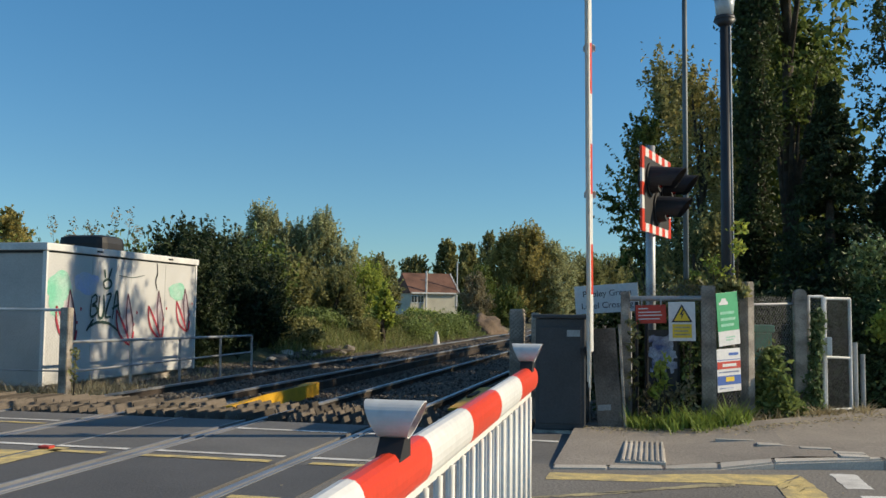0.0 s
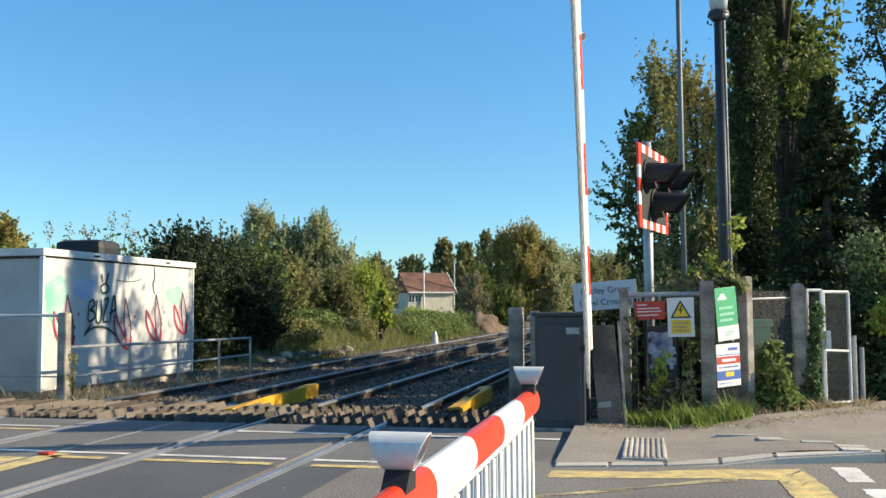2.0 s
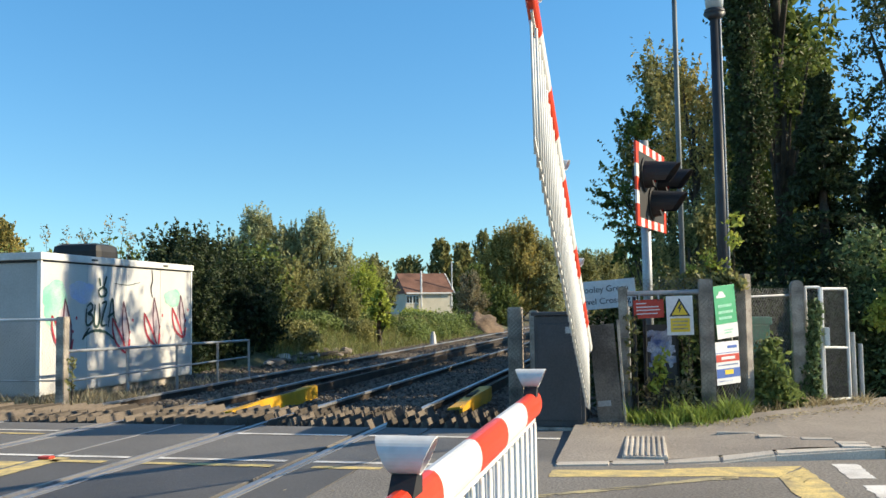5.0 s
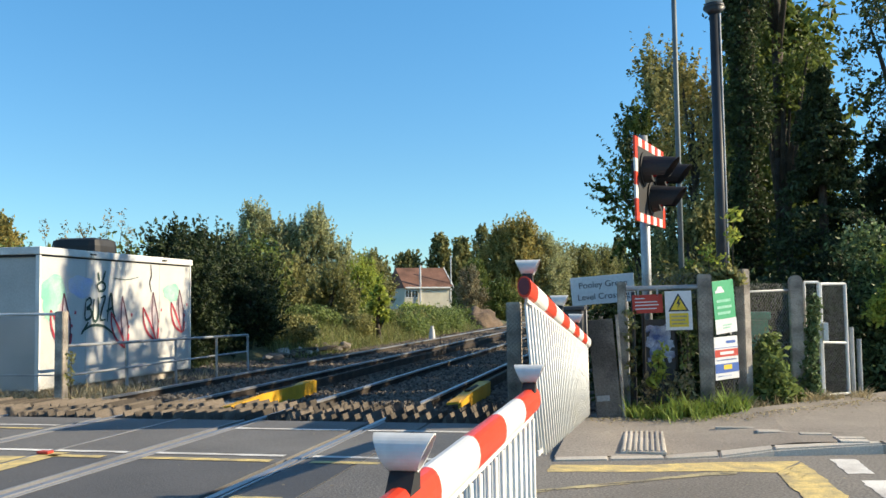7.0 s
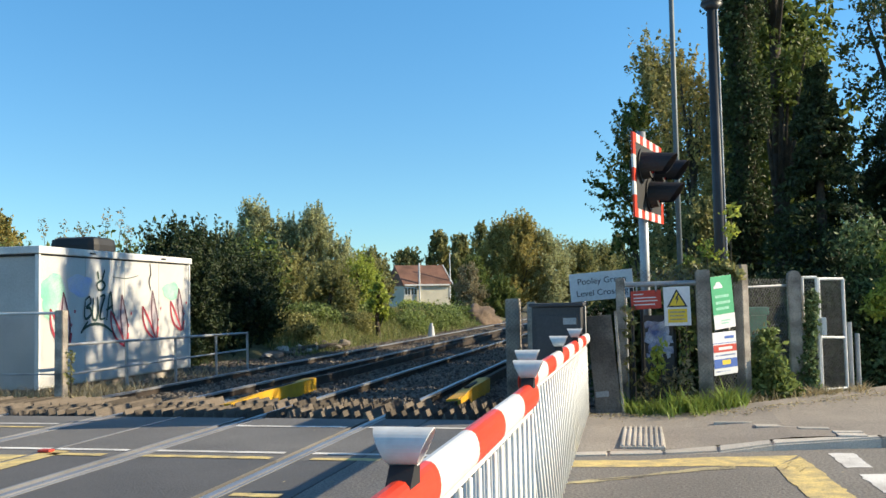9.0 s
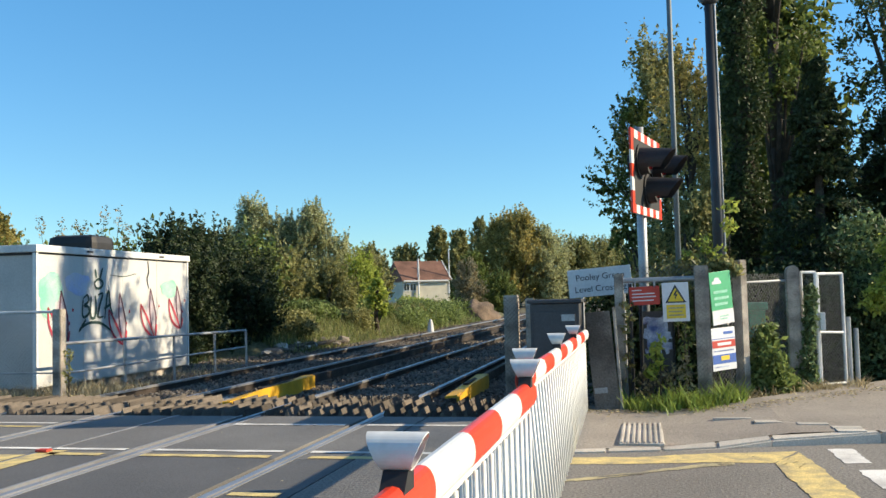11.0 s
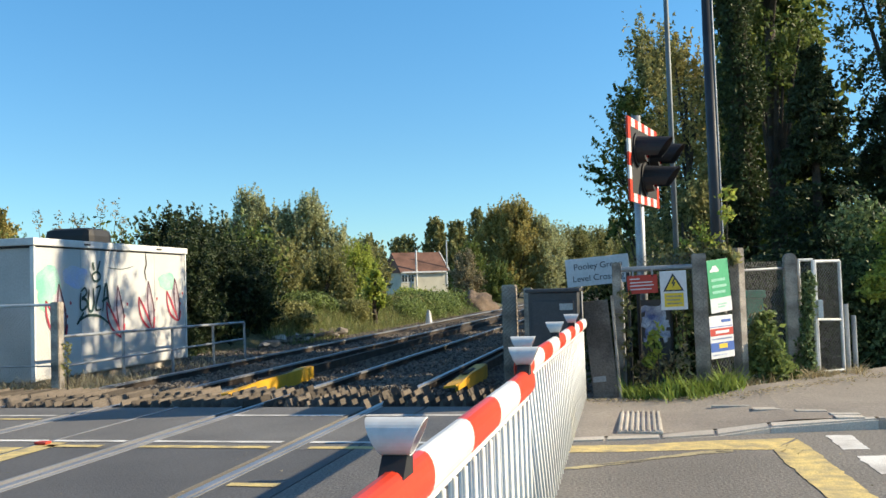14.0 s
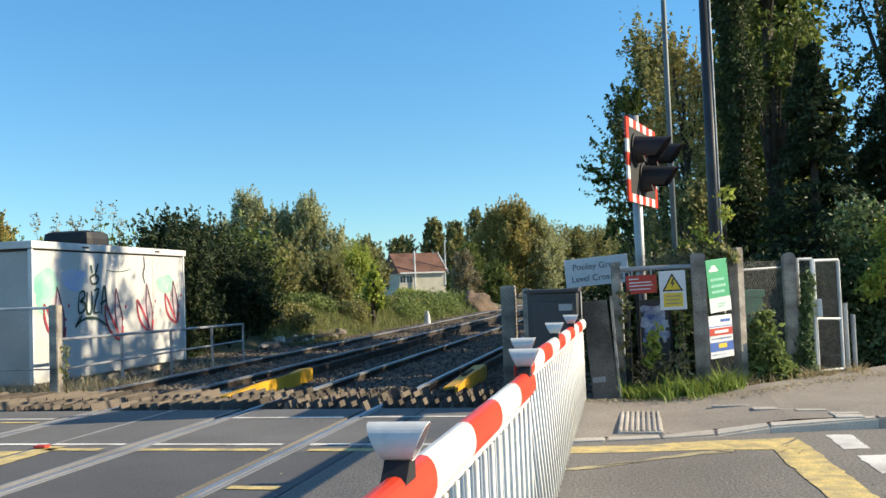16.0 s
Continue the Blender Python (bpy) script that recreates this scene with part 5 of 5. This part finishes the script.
# ---- planting ----
def build_far_trees():
    T = tree
    # the deep leaf kind carries the shade that lies on these trees
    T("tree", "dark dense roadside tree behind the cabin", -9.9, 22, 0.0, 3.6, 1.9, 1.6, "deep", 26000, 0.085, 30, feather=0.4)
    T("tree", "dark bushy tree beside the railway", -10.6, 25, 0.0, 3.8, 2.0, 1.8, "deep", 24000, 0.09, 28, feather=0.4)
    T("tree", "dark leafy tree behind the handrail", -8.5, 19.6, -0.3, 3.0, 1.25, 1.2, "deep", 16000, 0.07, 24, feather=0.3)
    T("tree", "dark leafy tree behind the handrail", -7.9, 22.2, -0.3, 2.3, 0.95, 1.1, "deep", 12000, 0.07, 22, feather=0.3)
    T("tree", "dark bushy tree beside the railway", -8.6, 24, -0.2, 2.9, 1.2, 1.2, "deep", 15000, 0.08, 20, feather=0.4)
    for x, y, top, r, n in ((-13.8, 36, 6.3, 1.6, 30000), (-12.6, 36.3, 5.5, 1.1, 15000), (-11.4, 36.5, 6.1, 1.35, 26000), (-10.2, 37, 4.7, 1.0, 12000), (-15.2, 37, 5.1, 1.3, 15000)):
        T("tree", "pale olive willow-like tree in sunlight", x, y, 0.4, top, r, 1.3, "willow", n, 0.075, 38, feather=0.7, rise=1.6)
    T("tree", "green hedge tree beneath the willow", -12.3, 34, -0.2, 3.3, 2.8, 1.6, "olive", 22000, 0.10, 30)
    T("tree", "light scrubby tree with yellowing leaves", -9.0, 32, -0.2, 2.9, 1.3, 1.2, "olive", 14000, 0.075, 26, feather=0.6, rise=1.2)
    T("tree", "light scrubby tree with thin branches", -9.1, 36, 0.2, 3.5, 1.3, 1.3, "bright", 6500, 0.075, 22, feather=0.8, rise=1.4)
    T("tree", "small shrub with bright yellow-green leaves", -6.75, 31, 0.5, 2.2, 0.55, 0.5, "bright", 800, 0.15, 12, feather=0.2)
    T("tree", "grey-green tree before the distant house", -28.6, 100, 0.5, 7.2, 3.2, 3, "olive", 10000, 0.26, 22)
    T("tree", "grey-green tree before the distant house", -31.5, 112, 0.5, 8.0, 3.2, 3, "olive", 10000, 0.28, 22)
    T("tree", "distant dark tree behind the house", -43, 175, 2, 12.0, 4.0, 4, "olive", 12000, 0.4, 24)
    T("tree", "distant tall dark tree behind the house", -37.5, 180, 3, 16.4, 3.2, 3.2, "olive", 9000, 0.5, 24, rise=1.5)
    T("tree", "distant tree behind the house", -32.5, 176, 2, 15.0, 3.2, 3.2, "olive", 9000, 0.5, 24, rise=1.4)
    T("tree", "large autumn tree with golden brown leaves", -15.2, 112, 0.2, 11.4, 3.2, 3.6, "autumn", 28000, 0.20, 34, trunk=0.3, feather=0.65, rise=1.3)
    T("tree", "large autumn tree with golden brown leaves", -12.0, 110, 0.2, 12.6, 3.6, 3.8, "autumn", 34000, 0.20, 34, trunk=0.3, feather=0.65, rise=1.3)
    T("tree", "large autumn tree with yellowing leaves", -8.6, 112, 0.2, 10.2, 3.2, 3.6, "willow", 24000, 0.20, 30, trunk=0.3, feather=0.65, rise=1.2)
    T("tree", "olive green tree with rounded crown by track", -5.6, 118, 0.2, 8.8, 3.0, 3.6, "olive", 24000, 0.20, 30, trunk=0.3)
    T("tree", "slim green tree standing beside the golden trees", -19.4, 125, 0.2, 13.2, 2.0, 2.2, "olive", 14000, 0.20, 24, trunk=0.3, feather=0.65, rise=1.6)
    T("tree", "dark green tree beneath the golden trees", -16.6, 104, -0.2, 6.2, 2.6, 2.2, "green", 15000, 0.17, 24)
    T("tree", "grey leafless-looking scrub tree beside the track", -11.7, 75, -0.2, 4.5, 1.45, 1.6, "dry", 15000, 0.10, 26, feather=0.6)
    T("tree", "dark green scrub tree beside the distant track", -9.3, 77, -0.2, 3.3, 1.7, 1.5, "green", 12000, 0.12, 24)
    T("tree", "distant rounded green tree beyond railway bend", -9.8, 200, 0.2, 13.0, 5.0, 4, "green", 10000, 0.5, 24, trunk=0.3)
    T("tree", "distant rounded green tree beyond railway bend", -2.5, 215, 0.2, 11.5, 5.0, 4, "olive", 9000, 0.5, 24, trunk=0.3)
    T("tree", "distant pale tree beyond railway bend", -3.6, 250, 4, 20.0, 3.0, 3, "olive", 6000, 0.5, 20, trunk=0.3, rise=1.5)
    T("tree", "distant small autumn tree beyond the cabin", -30.3, 40, 2.5, 6.5, 1.5, 1.5, "autumn", 6000, 0.15, 18)
    # trees on the east side of the line, whose shade falls on the tracks
    for x, y, h in ((6.2, 21.5, 9.3), (6.3, 25.5, 10.3), (5.8, 31, 5.6), (5.9, 36.5, 5.4), (6.1, 43, 5.8), (6.4, 50, 5.8)):
        T("tree", "leafy tree along the east side of railway", x, y, -0.2, h, 2.0, 3.0, "green", 11000, 0.16, 30, trunk=0.16, feather=0.3)
    T("tree", "olive green distant tree closing the railway view", -3.0, 130, 0.2, 9.0, 3.2, 4.0, "olive", 18000, 0.22, 26, trunk=0.3)
    T("tree", "green distant tree closing the railway view", 1.6, 150, 0.2, 9.0, 4.0, 4.0, "green", 16000, 0.24, 26, trunk=0.3)
    B = bush
    B("hedge", "distant dark hedge behind the cabin", [(-27 + 1.7 * i, 31 + 0.3 * (i % 3), 1.9 + 0.25 * RNG.random(), 1.4, 1.2, 2.1) for i in range(10)], "green", 15000, 0.15, "hedge")
    B("tall_weeds", "tall dry seeding weeds behind the cabin", [(-12.9 + 0.32 * i, 20 + 0.2 * (i % 2), 3.0 + 0.8 * RNG.random(), 0.16, 0.10, 0.35) for i in range(9)] + [(-12.2, 20, 2.3, 1.2, 0.5, 0.8)], "dry", 1300, 0.055, "weeds", stems=9)
    for k in range(9):
        y = 23.5 + 2.6 * k
        x = -7.9 - 0.5 * (k % 3)
        kind = ("olive", "green", "shrub", "olive", "shrub", "green", "olive", "shrub", "bright")[k]
        B("bush", "rough scrub with pale tips on the railway bank", [(x + RNG.uniform(-0.5, 0.9), y + RNG.uniform(-1.2, 1.2), float(bank_z(x, y)) + RNG.uniform(0.0, 0.28), RNG.uniform(0.3, 0.75), RNG.uniform(0.4, 0.9), RNG.uniform(0.22, 0.5)) for i in range(7)], kind, 7000, 0.075)
    B("bush", "pale sunlit bramble bank beside the line", [(-6.9 - 0.4 * (i % 2), 36.5 + 1.8 * i, 0.15 + 0.15 * (i % 3), 0.9, 1.2, 0.75) for i in range(6)], "shrub", 12000, 0.085)
    B("bush", "green scrub beside the distant track", [(-8.1 - 0.5 * (i % 2), 46 + 2.6 * i, 0.3, 1.2, 1.6, 0.75) for i in range(5)], "green", 10000, 0.12)
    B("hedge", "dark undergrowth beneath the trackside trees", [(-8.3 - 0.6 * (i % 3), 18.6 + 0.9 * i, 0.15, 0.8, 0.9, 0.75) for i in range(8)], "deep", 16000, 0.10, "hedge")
    B("hedge", "distant hedge closing the view along the railway", [(-62 + 6 * i, 230 + 8 * (i % 3), 3, 5, 4, 5.5 + 1.5 * (i % 2)) for i in range(21)], "green", 16000, 0.75, "hedge")


def build_right_trees():
    T = tree
    T("tree", "leafy tree with yellowing branch tips behind signal", 3.6, 19, 0.8, 7.3, 1.35, 1.5, "olive", 17000, 0.065, 40, trunk=0.14, feather=0.6, rise=0.9)
    T("tree", "leafy tree with yellowing branch tips behind signal", 4.0, 17, 0.8, 6.4, 0.9, 1.2, "autumn", 10000, 0.055, 34, trunk=0.12, feather=0.5)
    T("tree", "sparse green tree reaching over the fence", 2.95, 18.5, 2.2, 5.5, 0.95, 1.0, "green", 4200, 0.075, 20, trunk=0.06, feather=0.75, rise=0.35, small=0.15)
    T("tree", "lower leafy shrub tree behind the fence", 3.7, 14.5, 0.2, 3.0, 1.0, 1.0, "olive", 12000, 0.055, 26, trunk=0.08)
    # ivy-clad trunk
    t = thing("ivy_clad_tree", "tall tree trunk thickly clad in dark ivy", "tree", "", pose(4.8, 15.0, -0.2))
    part("trunk", rod((0, 0, -0.1), (0.05, 0.1, 11.5), 0.2, 0.12, 12), M["bark"], t, smooth=True)
    v, f = leaf_quads(blob_points(32000, [(0.05 * math.sin(i), 0.05 * math.cos(2 * i), 0.6 + 0.5 * i, 0.36 + 0.14 * math.sin(i * 1.7), 0.4, 0.5) for i in range(22)], 0.45), 0.055)
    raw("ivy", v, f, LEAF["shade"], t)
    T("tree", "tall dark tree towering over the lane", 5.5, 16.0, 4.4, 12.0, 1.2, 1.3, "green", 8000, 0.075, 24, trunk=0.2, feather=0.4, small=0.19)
    # this one stands out of view, added only to cast shade over the tracks
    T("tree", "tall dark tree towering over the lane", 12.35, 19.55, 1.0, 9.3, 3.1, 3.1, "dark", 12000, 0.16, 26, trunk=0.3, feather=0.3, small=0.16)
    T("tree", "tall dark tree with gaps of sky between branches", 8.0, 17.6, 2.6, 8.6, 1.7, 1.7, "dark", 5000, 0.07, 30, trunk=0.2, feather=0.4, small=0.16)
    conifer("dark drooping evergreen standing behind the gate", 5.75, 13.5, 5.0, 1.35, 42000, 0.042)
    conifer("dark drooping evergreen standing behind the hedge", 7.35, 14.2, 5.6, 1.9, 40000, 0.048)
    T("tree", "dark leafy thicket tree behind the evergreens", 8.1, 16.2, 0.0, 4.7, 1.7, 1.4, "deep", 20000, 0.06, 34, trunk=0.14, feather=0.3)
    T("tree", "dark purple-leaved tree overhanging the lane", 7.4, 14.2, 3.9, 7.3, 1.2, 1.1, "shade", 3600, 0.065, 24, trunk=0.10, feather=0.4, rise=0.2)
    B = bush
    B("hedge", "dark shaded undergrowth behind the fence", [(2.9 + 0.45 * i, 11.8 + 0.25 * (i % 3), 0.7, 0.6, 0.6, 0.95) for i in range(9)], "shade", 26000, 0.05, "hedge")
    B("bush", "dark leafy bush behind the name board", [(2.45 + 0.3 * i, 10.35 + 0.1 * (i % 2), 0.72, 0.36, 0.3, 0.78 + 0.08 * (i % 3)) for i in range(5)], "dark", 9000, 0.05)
    B("ivy_hedge", "tall ivy-covered hedge beside the gate", [(6.05 + 0.35 * (i % 3), 11.45 + 0.10 * i, 0.3 + 0.28 * i, 0.42, 0.4, 0.45) for i in range(7)] + [(6.8 + 0.3 * i, 11.8, 0.6, 0.5, 0.4, 0.8) for i in range(6)], "ivy", 17000, 0.055, "hedge")
    # leaf colour brighter than natural, to read as sun on the hedge top
    B("bush", "sunlit leafy shrub growing over the hedge", [(6.25 + 0.22 * (i % 4), 11.1, 1.35 + 0.11 * i, 0.27, 0.2, 0.22) for i in range(8)] + [(5.95 + 0.12 * i, 11.0, 1.15 + 0.13 * i, 0.22, 0.18, 0.2) for i in range(6)], "bright", 5500, 0.055)
    B("bush", "leafy green shrub growing against the fence", [(4.22 + 0.07 * (i % 3), 9.25 + 0.05 * i, 0.12 + 0.13 * i, 0.17, 0.15, 0.18) for i in range(6)] + [(4.40, 9.35, 0.25, 0.24, 0.2, 0.28), (4.52, 9.45, 0.12, 0.26, 0.16, 0.24), (4.38, 9.25, 0.42, 0.2, 0.14, 0.26)], "shrub", 2600, 0.055)
    B("ivy", "ivy climbing the concrete gate post", [(4.84 + 0.015 * i, 9.93, 0.05 + 0.15 * i, 0.09 + 0.05 * max(0, 4 - i) * 0.5, 0.07, 0.12) for i in range(9)], "ivy", 1500, 0.045, "ivy")
    B("climber", "yellow-green climbing plant along fence top", [(3.30 + 0.12 * i, 9.1, 1.55 + 0.04 * (i % 3), 0.10, 0.12, 0.09) for i in range(7)], "olive", 520, 0.06, "climbing plant")
    B("climber", "tall thin climbing shoot above the fence post", [(3.99, 9.2, 2.28, 0.13, 0.09, 0.10), (3.98, 9.2, 2.05, 0.10, 0.07, 0.12), (3.70, 9.15, 1.88, 0.12, 0.09, 0.13), (3.82, 9.15, 1.75, 0.13, 0.09, 0.10), (3.52, 9.12, 1.72, 0.13, 0.08, 0.08)], "bright", 170, 0.052, "climbing plant", stems=4)
    B("weed", "broad-leaved weed growing through the fence", [(3.05 + 0.05 * (i % 3), 8.62, 0.42 + 0.07 * i, 0.07, 0.05, 0.07) for i in range(6)], "bright", 110, 0.065, "weed")
    B("weed", "straggling weed with yellowing leaves behind fence", [(3.38 + 0.04 * (i % 3), 8.82, 0.30 + 0.11 * i, 0.08, 0.06, 0.08) for i in range(8)], "shrub", 130, 0.055, "weed")
    B("weed", "straggling weed climbing the square fence post", [(2.80 + 0.03 * (i % 2), 8.66, 0.35 + 0.14 * i, 0.07, 0.05, 0.07) for i in range(7)], "olive", 90, 0.05, "weed")
    B("dead_stems", "dry brown stems and dead leaves behind fence", [(2.95 + 0.09 * i, 8.72, 0.28 + 0.06 * (i % 3), 0.10, 0.08, 0.22) for i in range(7)], "dry", 420, 0.04, "dead stems", stems=7)
    B("weed", "small leafy weed growing by the concrete post", [(-5.28, 10.2, 0.35, 0.08, 0.1, 0.2), (-5.26, 10.2, 0.6, 0.06, 0.07, 0.12)], "olive", 70, 0.05, "weed")


def grass(name, label, n, x0, x1, yfun, h, kind, lean=0.5, z=0.0):
    x = RNG.uniform(x0, x1, n)
    y = yfun(x) + RNG.normal(0, 0.14, n)
    a = RNG.uniform(0, 2 * math.pi, n)
    hh = h * RNG.uniform(0.3, 1.0, n) * (0.75 + 0.5 * np.abs(np.sin(x * 7.3 + 1.7 * np.sin(x * 3.1)))) * np.where(RNG.random(n) < 0.06, 1.5, 1.0)
    w = 0.006 + 0.004 * RNG.random(n)
    d = np.stack([np.cos(a), np.sin(a)], 1)
    base = np.stack([x, y, z(x, y) if callable(z) else np.full(n, z)], 1)
    v = np.empty((n, 5, 3))
    side = np.stack([-d[:, 1], d[:, 0], np.zeros(n)], 1) * w[:, None]
    bend = np.concatenate([d * (lean * hh)[:, None] * 0.35, (hh * 0.6)[:, None]], 1)
    tip = np.concatenate([d * (lean * hh)[:, None] * 1.1, hh[:, None]], 1)
    v[:, 0], v[:, 1] = base - side, base + side
    v[:, 2], v[:, 3] = base + bend + side * 0.8, base + bend - side * 0.8
    v[:, 4] = base + tip
    k = 5 * np.arange(n)[:, None]
    faces = [tuple(q) for q in (k + np.array([[0, 1, 2, 3]])).tolist()] + [tuple(q) for q in (k + np.array([[3, 2, 4]])).tolist()]
    return tagged(raw(name, v.reshape(-1, 3).tolist(), faces, LEAF[kind]), label, "grass", "", "stuff")


def build_grass():
    grass("grass_tuft", "bright green grass growing at the fence foot", 1100, 2.76, 3.62, lambda x: 8.38 + 0.06 * np.sin(x * 23), 0.23, "grass", 0.6, 0.03)
    grass("grass_tuft", "green grass at the foot of netting", 1000, 3.6, 4.02, lambda x: 8.45 + (x - 3.6) * 0.9, 0.26, "grass", 0.6, 0.03)
    grass("dry_grass", "dry straw grass beside the cabin and post", 2600, -7.4, -4.9, lambda x: 10.6 + RNG.uniform(-0.5, 1.6, len(x)), 0.22, "straw", 0.8, -0.12)
    grass("dry_grass", "dry straw grass below the handrail", 800, -6.4, -5.3, lambda x: 13.2 + RNG.uniform(-2, 3.5, len(x)), 0.2, "straw", 0.8, -0.2)
    grass("dry_grass", "mixed grass along footway edge by gate", 1500, 4.1, 5.6, lambda x: 9.1 + (x - 4.1) * 0.75, 0.16, "straw", 0.8, 0.06)
    grass("bank_grass", "tall pale grass on the railway bank", 16000, -9.5, -6.1, lambda x: 22 + 27 * RNG.random(len(x)), 0.42, "olive", 0.6, bank_z)
    grass("bank_grass", "green weeds and grass on the railway bank", 12000, -9.5, -6.2, lambda x: 22 + 30 * RNG.random(len(x)), 0.38, "shrub", 0.6, bank_z)
    grass("verge_grass", "rough grass along the railway verge", 3000, -8.5, -5.6, lambda x: 17 + 18 * RNG.random(len(x)), 0.25, "shrub", 0.7, -0.33)


def build_litter():
    """Fallen leaves on the footway and verge, and a scrap of red litter on the road."""
    n = 700
    x = RNG.uniform(2.3, 6.0, n)
    back = np.where(x < 4, 8.2, 8.2 + (x - 4) * 1.0)
    y = back - np.abs(RNG.normal(0, 0.22, n))
    z = 0.072 + 0.07 * np.clip((x - 3.2), 0, 1)
    v, f = leaf_quads(np.stack([x, y, z + 0.01], 1), 0.03, flat=0.0)
    v[:, 2] = np.repeat(z, 4) + 0.006 + 0.3 * (v[:, 2] - np.repeat(z, 4))
    tagged(raw("leaf_litter", v, f, LEAF["straw"]), "dry fallen leaves along the footway edge", "leaves", "", "stuff")
    n = 260
    x, y = RNG.uniform(-6, 5, n), RNG.uniform(3.5, 8.1, n)
    v, f = leaf_quads(np.stack([x, y, np.full(n, 0.012)], 1), 0.022)
    v[:, 2] = 0.006 + 0.3 * np.abs(v[:, 2] - 0.012)
    tagged(raw("road_debris", v, f, LEAF["straw"]), "scattered small leaves and grit on the road", "debris", "", "stuff")
    t = thing("litter", "scrap of crumpled red wrapper on the road", "litter")
    part("wrapper", cube(-2.44, -2.32, 5.60, 5.69, 0.006, 0.03, bevel=0.01, m=None), M["sign_red"], t)


build_ground()
build_bank()
build_road()
build_lines()
build_pavement()
build_rails()
build_ballast()
build_cabin()
build_fences()
build_signs()
build_signal()
build_poles()
build_guard_boards()
build_house()
build_far_trees()
build_right_trees()
build_grass()
build_litter()
FAR, NEAR = build_barriers()
build_arris()
motions()
